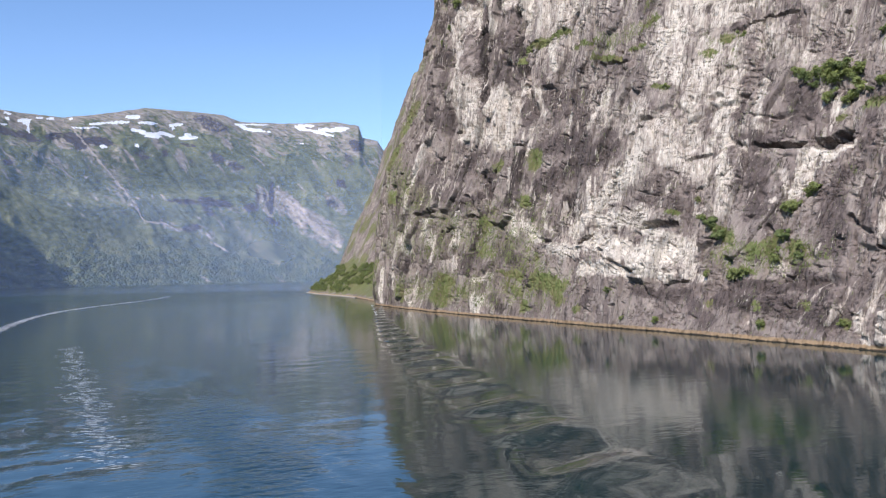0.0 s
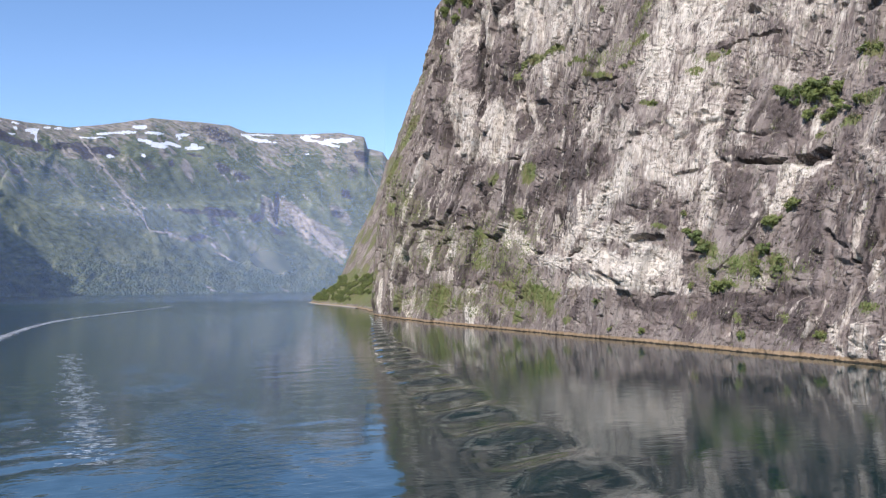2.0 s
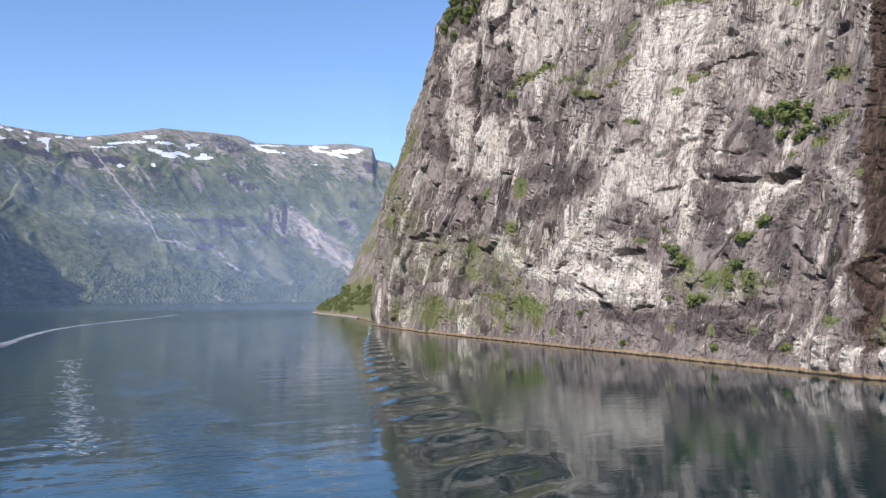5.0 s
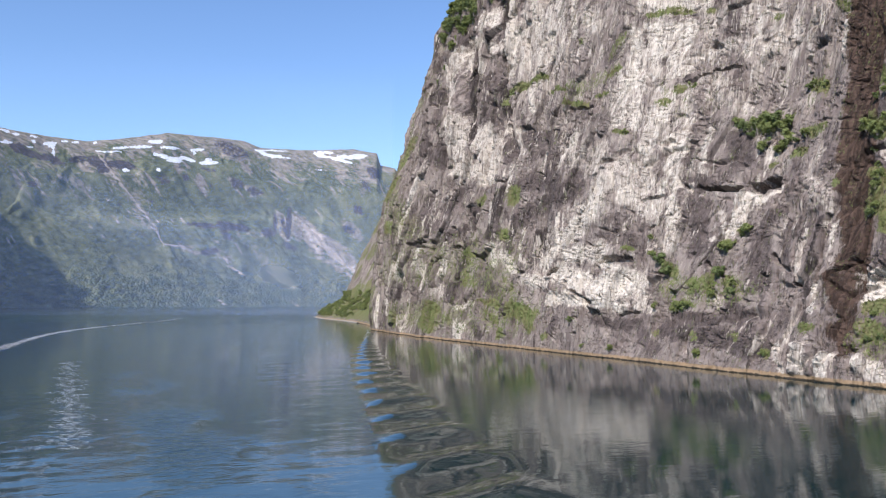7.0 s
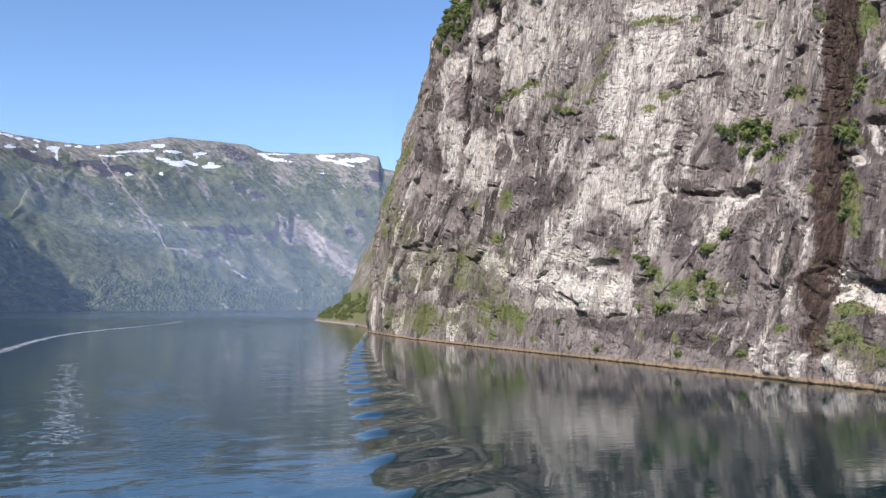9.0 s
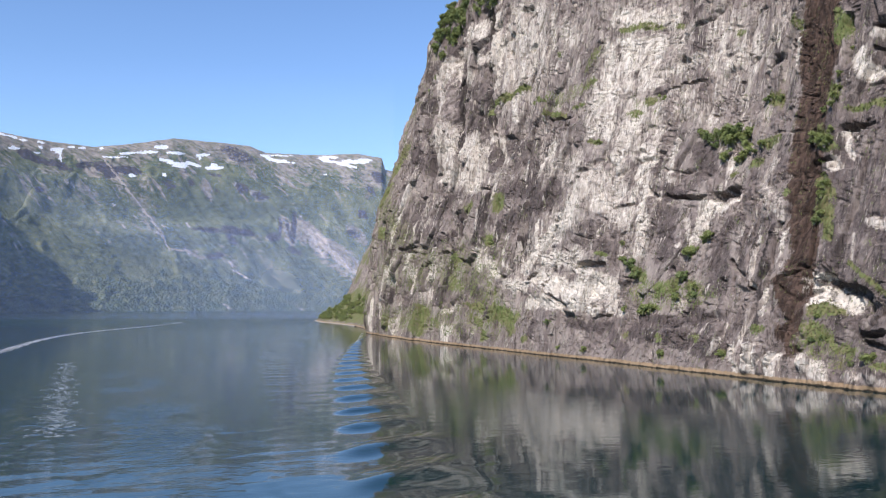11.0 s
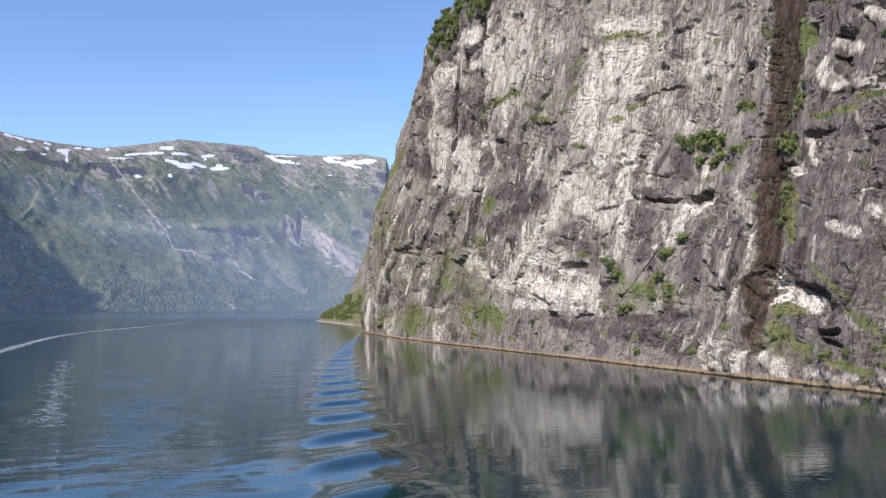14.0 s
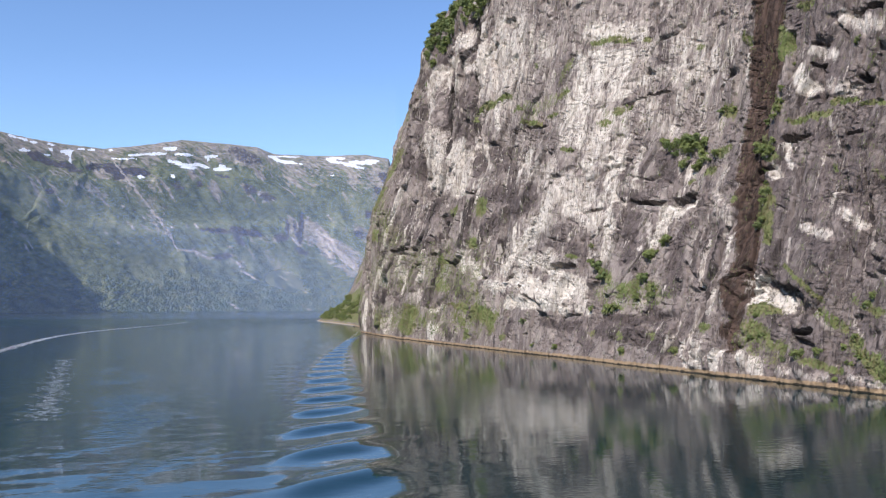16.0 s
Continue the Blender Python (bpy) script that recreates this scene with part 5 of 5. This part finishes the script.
def build_mountains():
    az = np.concatenate([np.linspace(-60, -16, 300), np.linspace(-15.9, 20, 1150), np.linspace(20.3, 30, 30)])
    s = np.concatenate([np.linspace(-0.02, 1.0, 330), np.linspace(1.01, 1.3, 30)])
    A, S = np.meshgrid(az, s)
    shore = np.interp(A, SHORE_A, SHORE_R)
    crest = np.minimum(shore * 1.20 + 330, 4650)
    R = shore + (crest - shore) * S + 50 * fbm(A / 2.2, A * 0 + 1.7, 3, 140) * (1 - np.clip(S, 0, 1)) ** 6
    top = crest * np.tan(np.radians(np.interp(A, RIDGE_A, RIDGE_E))) + EYE_HEIGHT
    top = top * (1 + (0.004 + 0.10 * smooth(-13, -18, A)) * fbm(A * 1.6, A * 0 + 7.7, 4, 150))
    sc = np.clip(S, 0, 1)
    prof = 0.62 * sc + 0.14 * smooth(0.22, 0.5, sc) + 0.14 * smooth(0.55, 0.72, sc) + 0.10 * smooth(0.72, 0.98, sc)
    # the notch at the range's end cuts the crest only
    even = sum(np.interp(A + k, RIDGE_A, RIDGE_E) for k in (-3, -2, -1, 0, 1, 2, 3)) / 7
    low = crest * np.tan(np.radians(even)) + EYE_HEIGHT
    H = (low + (top - low) * smooth(0.55, 0.95, sc)) * prof
    # spurs and gullies that run down to the right, and broken bands of crag
    skew = A - 12.0 * (1 - sc)
    amp = smooth(0.0, 0.2, sc) * (1 - smooth(0.80, 0.97, sc))
    g = ridged(skew / 3.0, sc * 2.2 + 2.0, 3, 160) - 0.66
    H = H + 0.055 * top * amp * g + 15 * amp * fbm(skew * 0.8, sc * 6, 5, 170, 0.5)
    H = H + 10 * amp * (ridged(skew / 0.9, sc * 5, 3, 172) - 0.6)
    band = sc * 7 + 1.6 * fbm(A / 2.5, sc * 3, 3, 175)
    H = H + 16 * amp * smooth(0.3, 0.7, band - np.floor(band)) * smooth(-0.1, 0.4, fbm(A / 2.0, sc * 5, 2, 177))
    # a steep spur, added out of view at the side, shades the ravine
    H = H + SPUR * np.exp(-((A - SPUR_A + 4 * (sc - 0.3)) / 1.9) ** 2) * smooth(0.02, 0.32, sc) * (1 - smooth(0.55, 0.95, sc))
    H = np.where(S > 1, top * (1 - 0.9 * (S - 1)), H)
    H = np.where(S < 0.0, -4, H)
    X, Y = R * np.sin(np.radians(A)), R * np.cos(np.radians(A))
    E = np.degrees(np.arctan2(H - EYE_HEIGHT, R))
    slide = fbm(skew / 0.42 + 0.5 * fbm(A, sc * 8, 2, 191), sc * 3.5, 4, 192)
    patch = fbm(A / 1.4, sc * 7, 4, 190)
    rock = 0.66 * smooth(0.68, 0.92, sc + 0.24 * patch + 0.14 * slide) + 0.60 * smooth(0.05, 0.40, slide) * smooth(0.05, 0.4, sc) * smooth(-0.3, 0.2, patch)
    rock = np.maximum(rock, far_marks(A, E, FAR_ROCK, 200) * np.clip(0.45 + 1.5 * (0.35 + fbm(skew * 5, E * 7, 4, 234, 0.65)), 0.05, 1.1))
    ragged = 0.55 + 0.9 * fbm(A * 3.0, E * 16, 3, 230)
    snow = far_marks(A, E, FAR_SNOW, 210, 1.15) * np.clip(0.75 + ragged * 0.5, 0, 1.15)
    scree = far_marks(A, E, FAR_SCREE, 220) * np.clip(0.40 + 1.6 * (0.4 + fbm(skew * 6, E * 6, 4, 232, 0.65)), 0.0, 1.1)
    scree = np.maximum(scree, 0.58 * smooth(0.42, 0.62, slide + 0.25 * fbm(A * 5, E * 5, 2, 233)) * smooth(0.15, 0.35, sc) * (1 - smooth(0.85, 0.95, sc)))
    crag = far_marks(A, E, FAR_CRAG, 240) * np.clip(0.6 + 1.2 * (0.35 + fbm(A * 6, E * 6, 3, 242)), 0, 1.2)
    crag = np.maximum(crag, 0.55 * smooth(0.25, 0.5, fbm(A * 2.2, E * 3.5, 4, 244)) * smooth(0.3, 0.5, sc) * (1 - smooth(0.8, 0.95, sc)))
    tint = np.stack([rock, snow, scree, crag], -1)
    ob = new("mountain_range", grid_mesh("mountain_range", np.stack([X, Y, H], -1), tint))
    ob.data.materials.append(FAR)
    tagged(ob, "hazy green mountainside with bare rock bands and snow patches beyond the fjord", "mountain", kind="structure")
    return A, sc, np.stack([X, Y, H], -1), tint


FAR_A, FAR_S, FAR_PTS, FAR_TINT = build_mountains()

# ---------------------------------------------------------------- bluff beyond the corner
def bluff_foot(y):
    return 170 + 5 * np.sin(y / 60) + 6 * fbm(y / 45, y * 0 + 2, 3, 230) + 0.028 * (y - 700) + 300 * smooth(1120, 1420, y)


def bluff_at(y, h):
    """Place on the bluff's face at a height over the water."""
    rise = np.interp(h, (-3, 0, 3, 10, 24, 40, 110, 300), (-6, 0, 3, 14, 34, 44, 78, 150))
    out = 7 * fbm(y / 38, h / 50, 4, 240) * np.clip((h - 3) / 12, 0, 1)
    return bluff_foot(y) + rise + out


def build_bluff():
    """A lower point that runs out from behind the cliff, wooded at its foot."""
    Yg, Hg = np.meshgrid(np.linspace(600, 1480, 330), np.concatenate([np.linspace(-3, 60, 70), np.linspace(62, 300, 80)]))
    X = bluff_at(Yg, Hg)
    light = 0.22 * smooth(20, 50, Hg) + 0.25 * fbm(Yg / 30, Hg / 40, 3, 255)
    moss = 0.75 * smooth(46, 22, Hg + 14 * fbm(Yg / 40, Hg / 40, 3, 260)) * smooth(2, 4, Hg) + 0.7 * smooth(-0.2, 0.3, fbm(Yg / 25, Hg / 25, 3, 262))
    tint = np.stack([light, moss, 0 * X, 0 * X], -1)
    ob = new("bluff", grid_mesh("bluff", np.stack([X, Yg, Hg], -1), tint, flip=True))
    ob.data.materials.append(ROCK)
    tagged(ob, "pale rock bluff with green wooded foot behind the cliff", "bluff", kind="structure")


build_bluff()

# ---------------------------------------------------------------- air haze and drifting smoke
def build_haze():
    """A flat sheet across the fjord behind the point, standing in for hazy air and thin smoke."""
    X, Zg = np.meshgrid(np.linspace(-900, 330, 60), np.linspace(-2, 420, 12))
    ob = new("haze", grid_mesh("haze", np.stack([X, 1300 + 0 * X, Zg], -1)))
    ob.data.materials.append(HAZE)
    tagged(ob, "thin bluish sheet standing in for air haze and drifting smoke over the fjord", "haze", kind="structure")


build_haze()

# ---------------------------------------------------------------- growth on the ledges
def tube(path, r0, r1, sides=5):
    """A tapered stem along a path."""
    verts, faces = [], []
    for i, p in enumerate(path):
        r = r0 + (r1 - r0) * i / (len(path) - 1)
        for k in range(sides):
            a = 2 * math.pi * k / sides
            verts.append((p[0] + r * math.cos(a), p[1] + r * math.sin(a), p[2]))
    for i in range(len(path) - 1):
        for k in range(sides):
            a, b = i * sides + k, i * sides + (k + 1) % sides
            faces.append((a, b, b + sides, a + sides))
    return verts, faces


def join(pieces):
    verts, faces = [], []
    for v, f in pieces:
        n = len(verts)
        verts += list(v)
        faces += [tuple(i + n for i in q) for q in f]
    return verts, faces


def make_bush(name, seed, leaf, leaves=1700, tall=1.0):
    """A birch scrub of unit radius: forked stems and a crown of loose leaf sprays."""
    rnd = random.Random(seed)
    root = new(name)
    lobes, stems = [], []
    for k in range(11):
        a, r = rnd.uniform(0, 6.28), rnd.uniform(0.2, 0.85)
        tip = Vector((r * math.cos(a), r * math.sin(a), tall * rnd.uniform(0.55, 1.35)))
        mid = Vector((tip.x * 0.35, tip.y * 0.35, tip.z * 0.5 + rnd.uniform(-0.05, 0.05)))
        stems.append(tube([(0, 0, -0.25), mid, tip], 0.05, 0.012))
        lobes.append((tip, rnd.uniform(0.25, 0.50)))
    lobes.append((Vector((0, 0, 0.75 * tall)), 0.55))
    lobes.append((Vector((rnd.uniform(-0.3, 0.3), rnd.uniform(-0.3, 0.3), 0.35 * tall)), 0.55))
    verts, faces = [], []
    for k in range(leaves):
        c, r = lobes[rnd.randrange(len(lobes))]
        d = Vector((rnd.gauss(0, 1), rnd.gauss(0, 1), rnd.gauss(0, 1))).normalized() * r * rnd.random() ** 0.6
        p = c + Vector((d.x, d.y, d.z * 0.8))
        face = (d.normalized() + Vector((rnd.gauss(0, 0.5), rnd.gauss(0, 0.5), rnd.gauss(0.3, 0.5)))).normalized()
        u = face.cross(Vector((rnd.gauss(0, 1), rnd.gauss(0, 1), rnd.gauss(0, 1)))).normalized()
        w = face.cross(u)
        s = rnd.uniform(0.055, 0.12)
        n = len(verts)
        verts += [p - u * s, p + w * s * 0.6 + u * 0.1 * s, p + u * s, p - w * s * 0.6]
        faces += [(n, n + 1, n + 2), (n, n + 2, n + 3)]
    part("stem", tri_mesh("stem", *join(stems)), BARK, root, "thin grey birch stems")
    part("crown", tri_mesh("crown", verts, faces), leaf, root)
    return root


def on_wall(s, z):
    i = int(np.searchsorted(WALL_Z, z))
    j = int(np.searchsorted(WALL_S, s))
    return Vector(CLIFF[min(i, len(WALL_Z) - 1), min(j, len(WALL_S) - 1)])


LEDGE_BUSHES_A = [
    (229.3, 87.0, 1.65), (224.1, 84.7, 2.43), (218.9, 83.0, 2.66), (213.5, 82.3, 2.89), (209.3, 82.3, 2.33),
    (217.3, 86.4, 2.13), (214.1, 76.0, 2.09), (208.9, 74.7, 2.05), (204.2, 75.0, 1.76), (199.1, 75.6, 1.24),
    (222.1, 81.9, 1.61), (220.8, 84.9, 2.41), (216.2, 85.2, 2.65), (211.7, 85.5, 2.88), (206.3, 84.3, 2.30),
    (204.7, 77.3, 2.78), (207.3, 76.0, 1.78), (194.7, 77.3, 1.72), (256.1, 106.9, 1.76), (210.9, 46.2, 2.14),
    (212.9, 44.7, 1.26), (219.0, 40.8, 2.56), (215.8, 42.0, 1.27), (251.7, 37.4, 2.34), (245.8, 33.7, 2.44),
    (254.9, 39.5, 1.38), (260.6, 47.1, 1.27), (217.3, 31.5, 2.02), (210.8, 28.4, 1.61), (210.6, 24.7, 1.48),
]
LEDGE_BUSHES_B = [
    (219.4, 24.7, 1.77), (218.3, 27.4, 1.26), (233.1, 19.7, 2.35), (228.3, 20.0, 1.81), (247.3, 19.8, 1.08),
    (296.7, 13.6, 1.66), (269.1, 4.0, 1.56), (217.2, 4.5, 1.37), (288.0, 3.7, 0.89), (189.0, 6.5, 1.16),
    (166.6, 73.9, 2.05), (161.6, 71.6, 2.01), (158.9, 46.6, 1.30), (277.0, 92.0, 1.20), (191.8, 93.1, 1.23),
    (197.5, 93.2, 1.25), (161.3, 108.8, 1.00), (161.3, 102.9, 0.99), (159.8, 92.0, 0.98), (159.5, 88.1, 1.22),
    (160.1, 85.3, 1.09), (160.6, 82.6, 1.09), (160.2, 74.9, 1.20), (161.3, 71.2, 1.20), (159.6, 60.6, 1.07),
    (157.9, 57.6, 1.42), (158.8, 54.9, 1.18), (152.0, 12.0, 0.91), (148.9, 13.0, 1.02), (136.7, 6.1, 0.88),
]
LEDGE_BUSHES_C = [
    (115.5, 10.4, 0.93), (109.6, 7.8, 0.91), (107.8, 23.8, 1.01), (130.7, 7.7, 1.72), (124.9, 8.8, 1.27),
    (117.8, 2.5, 1.04), (113.0, 6.5, 1.02), (188.9, 6.4, 1.01), (158.5, 57.2, 1.18), (157.6, 49.0, 1.17),
    (160.1, 71.7, 1.20), (109.3, 21.6, 0.91), (112.5, 13.5, 0.92), (151.5, 18.9, 0.91), (131.1, 100.7, 1.13),
    (196.1, 94.0, 1.21), (160.1, 85.3, 1.09), (164.1, 82.3, 1.10), (163.8, 66.8, 0.97),
]
LEDGE_BUSHES = LEDGE_BUSHES_A + LEDGE_BUSHES_B + LEDGE_BUSHES_C
RIM_BUSHES_A = [
    (567.2, 220.1, 4.01), (517.2, 211.2, 4.13), (506.3, 213.3, 4.07), (497.8, 217.4, 4.53), (489.2, 222.4, 4.50),
    (466.8, 220.2, 4.94), (446.7, 217.9, 4.84), (509.3, 203.0, 3.05), (492.9, 206.9, 3.49), (469.4, 207.5, 3.44),
    (448.3, 207.6, 3.37), (525.5, 185.5, 1.86), (534.5, 176.4, 1.61), (421.0, 214.1, 4.67), (430.3, 208.5, 3.30),
    (516.8, 198.6, 2.58), (496.8, 201.7, 2.50), (476.7, 203.8, 2.46), (511.6, 224.9, 3.60), (519.8, 222.6, 3.60),
    (546.5, 226.0, 3.60), (560.4, 225.4, 3.60), (508.8, 228.2, 3.60),
]
RIM_BUSHES = RIM_BUSHES_A


def plant_bushes():
    rnd = random.Random(5)
    light = [make_bush("bush", 21 + k, LEAF) for k in range(4)]
    dark = [make_bush("bush", 41 + k, LEAF_DARK) for k in range(3)]
    for k, ob in enumerate(light + dark):
        tagged(ob, "bright green birch scrub rooted on a cliff ledge" if k < 4 else "dark green birch scrub clinging to bare cliff rock",
               "bush", "scrub on the cliff ledges")
    used = set()
    for n, (y, z, r) in enumerate(LEDGE_BUSHES):
        kind = light if rnd.random() < 0.82 else dark
        src = kind[n % len(kind)]
        p = on_wall(y, z)
        r = r * 1.35
        m = Matrix.Translation((p.x - 0.30 * r, p.y, p.z - 0.45 * r)) @ pose(0, 0, 0, 0, -14, rnd.uniform(0, 360)) @ Matrix.Diagonal((r, r, r * rnd.uniform(0.75, 1.05), 1))
        if src not in used:
            used.add(src)
            src.matrix_basis = m
        else:
            ob = copy_thing(src, Matrix())
            ob.matrix_basis = m
    rim = make_bush("bush", 71, LEAF_DARK, 1600)
    rim_b = make_bush("bush", 72, LEAF, 1600)
    for ob in (rim, rim_b):
        tagged(ob, "dense green birch scrub on the cliff's upper rim", "bush", "scrub along the cliff rim")
    for n, (y, z, r) in enumerate(RIM_BUSHES * 6):
        rr = r * rnd.uniform(0.8, 1.35)
        p = on_wall(y + rnd.uniform(-0.9, 0.9) * r, z + rnd.uniform(-0.7, 0.7) * r)
        src = rim_b if n % 3 else rim
        m = Matrix.Translation((p.x - 0.30 * rr, p.y, p.z - 0.45 * rr)) @ pose(0, 0, 0, 0, -10, rnd.uniform(0, 360)) @ Matrix.Diagonal((rr, rr, rr, 1))
        if src not in used:
            used.add(src)
            src.matrix_basis = m
        else:
            copy_thing(src, Matrix()).matrix_basis = m
    # the wooded foot of the bluff
    wood = [make_bush("tree", 81 + k, LEAF_DARK if k == 1 else LEAF, 900, 1.2) for k in range(3)]
    for ob in wood:
        tagged(ob, "leafy green birch on the bluff's lower slope", "tree", "trees at the bluff's foot")
    for n in range(330):
        y = rnd.uniform(720, 1130)
        h = rnd.uniform(12, 38) if y < 880 else 3 + 30 * rnd.random()
        src = wood[n % 3]
        rr = rnd.uniform(1.8, 4.0)
        m = Matrix.Translation((float(bluff_at(np.array(y), np.array(h))) - 0.5, y, h - 0.3 * rr)) @ pose(0, 0, 0, 0, 0, rnd.uniform(0, 360)) @ Matrix.Diagonal((rr, rr, rr, 1))
        if src not in used:
            used.add(src)
            src.matrix_basis = m
        else:
            copy_thing(src, Matrix()).matrix_basis = m


plant_bushes()


def grow_grass():
    """Tufts on mossy ledges, too many to count."""
    rng = np.random.RandomState(3)
    ni, nj = CLIFF.shape[:2]
    i, j = rng.randint(4, ni - 1, 700000), rng.randint(40, nj - 60, 700000)
    keep = (CLIFF_TINT[i, j, 1] > 0.5) & (rng.rand(len(i)) < 0.35 * CLIFF_TINT[i, j, 1] ** 2) & (WALL_Z[i] > 2)
    i, j = i[keep][:26000], j[keep][:26000]
    p = CLIFF[i, j]
    n = len(p)
    h = rng.uniform(0.3, 0.85, n)[:, None]
    side = rng.normal(0, 1, (n, 3)) * [0.4, 1, 0.2]
    side = side / np.linalg.norm(side, axis=1)[:, None] * h * 0.45
    tip = np.stack([-rng.uniform(0.3, 1.0, n), rng.normal(0, 0.4, n), rng.uniform(0.3, 1.0, n)], -1) * h
    verts = np.concatenate([p - side, p + side, p + tip], 0)
    k = np.arange(n)
    ob = new("ledge_grass", tri_mesh("ledge_grass", verts, np.stack([k, k + n, k + 2 * n], -1)))
    ob.data.materials.append(GRASS)
    tagged(ob, "yellow green grass tufts on the mossy cliff ledges", "grass", kind="stuff")


grow_grass()


# ---------------------------------------------------------------- foam on the water
def foam_material():
    n = Nodes("foam")
    k = n.noise(n.place(), 2.0, 3, 0.6)
    n.set(n.bsdf.inputs["Base Color"], n.mix(k, rgb(0.55, 0.60, 0.62), rgb(0.80, 0.83, 0.84)))
    n.bsdf.inputs["Roughness"].default_value = 0.7
    return n.mat


def lay_foam():
    """Broken foam along the old wake and beside the ship's track, too fine to count."""
    rng = np.random.RandomState(9)
    y = rng.uniform(330, 1050, 1900)
    x = -66 - 7 * np.sin((y - 330) / 130) + 70 * smooth(560, 1150, y) + rng.normal(0, 1.3, len(y)) * (0.6 + (y - 330) / 700)
    y2 = rng.uniform(105, 300, 900)
    x2 = 6.5 - 0.121 * y2 + rng.normal(0, 1.5, len(y2)) + 1.0 * np.sin(y2 / 3.1)
    y3 = rng.uniform(440, 604, 160)
    x3 = np.interp(y3, (440, 500, 600), (108, 121, 143)) + rng.normal(0, 0.6, len(y3))
    x, y = np.concatenate([x, x2, x3]), np.concatenate([y, y2, y3])
    size = np.concatenate([rng.uniform(0.3, 1.1, 1900) * (1.15 - (y[:1900] - 330) / 900), rng.uniform(0.04, 0.12, 900), rng.uniform(0.1, 0.5, 160)])
    verts, faces = [], []
    for q, (px, py, s) in enumerate(zip(x, y, size)):
        n0, m = len(verts), 6
        wide = 8.0 if 1900 <= q < 2800 else 2.2
        turn = rng.uniform(0, 6.28)
        for k in range(m):
            a = turn + 2 * math.pi * k / m
            r = s * rng.uniform(0.5, 1.1)
            verts.append((px + wide * r * math.cos(a), py + r * math.sin(a), 0.07))
        faces.append(tuple(range(n0, n0 + m)))
    ob = new("foam", tri_mesh("foam", verts, faces))
    ob.data.materials.append(foam_material())
    tagged(ob, "thin white foam flecks floating along the old wake", "foam", kind="stuff")


lay_foam()


# ---------------------------------------------------------------- shore wall of the point
def build_seawall():
    """A low pale stone wall along the foot of the bluff."""
    ys = np.arange(800, 1128, 4.0)
    x = bluff_foot(ys) - 2.5
    top = 0.7 + 0.2 * fbm(ys / 11, ys * 0, 2, 270)
    prof = [(0.0, -2.0), (0.5, 1.0), (1.2, 0.0), (5.5, 0.0), (5.5, -2.0)]
    rows = []
    for k, (dx, dz) in enumerate(prof):
        z = np.full(len(ys), -2.0) if k in (0, 4) else top * (0.8 if k == 1 else 1.0)
        rows.append(np.stack([x + dx + 0.2 * fbm(ys / 5, ys * 0 + k, 2, 272), ys, z], -1))
    n = Nodes("shore_stone")
    n.set(n.bsdf.inputs["Base Color"], n.mix(n.noise(n.place(), 0.6, 4, 0.6), rgb(0.20, 0.18, 0.15), rgb(0.40, 0.36, 0.31)))
    n.bsdf.inputs["Roughness"].default_value = 0.9
    ob = new("seawall", grid_mesh("seawall", np.stack(rows), flip=True))
    ob.data.materials.append(n.mat)
    tagged(ob, "low pale stone shore wall at the foot of the wooded bluff", "wall", kind="structure")


build_seawall()


# ---------------------------------------------------------------- woods on the far shore
def grow_woods():
    """Far trees on the lower slopes, too many to count: each an uneven tuft."""
    rng = np.random.RandomState(17)
    nr, nc = FAR_A.shape
    i, j = rng.randint(4, nr - 40, 500000), rng.randint(20, nc - 40, 500000)
    wood = (1 - smooth(0.03, 0.38, FAR_S[i, j] + 0.1 * fbm(FAR_A[i, j] / 1.5, FAR_S[i, j] * 3, 3, 322))) ** 1.5 * (0.25 + 0.75 * smooth(-0.2, 0.2, fbm(FAR_A[i, j] * 1.1, FAR_S[i, j] * 12, 3, 320)))
    keep = (rng.rand(len(i)) < wood) & (FAR_TINT[i, j, 0] < 0.4) & (FAR_TINT[i, j, 2] < 0.3) & (FAR_A[i, j] > -15) & (FAR_A[i, j] < 14.5)
    i, j = i[keep][:9000], j[keep][:9000]
    p = FAR_PTS[i, j]
    n = len(p)
    r = 3.0 + 5.5 * rng.rand(n) ** 1.6
    h = r * rng.uniform(0.9, 1.5, n)
    p = p - np.stack([0 * h, 0 * h, 0.4 * h], -1)
    ring, verts, faces = 6, [], []
    k = np.arange(n)
    for part_r, part_h in ((1.0, 0.35), (0.62, 0.82)):
        for m in range(ring):
            a = 2 * math.pi * m / ring + rng.uniform(-0.3, 0.3, n)
            rr = part_r * r * rng.uniform(0.8, 1.15, n)
            verts.append(np.stack([p[:, 0] + rr * np.cos(a), p[:, 1] + rr * np.sin(a), p[:, 2] + h * (part_h + rng.uniform(-0.1, 0.1, n))], -1))
    verts.append(p + np.stack([rng.normal(0, 0.8, n), rng.normal(0, 0.8, n), h], -1))
    for m in range(ring):
        a, b = m * n + k, ((m + 1) % ring) * n + k
        c, e = a + ring * n, b + ring * n
        faces += [np.stack([a, b, e], -1), np.stack([a, e, c], -1), np.stack([c, e, 2 * ring * n + k], -1)]
    ob = new("woods", tri_mesh("woods", np.concatenate(verts), np.concatenate(faces), True))
    ob.data.materials.append(FOREST)
    tagged(ob, "dense green woods on the lower slopes of the far shore", "woods", kind="stuff")


grow_woods()
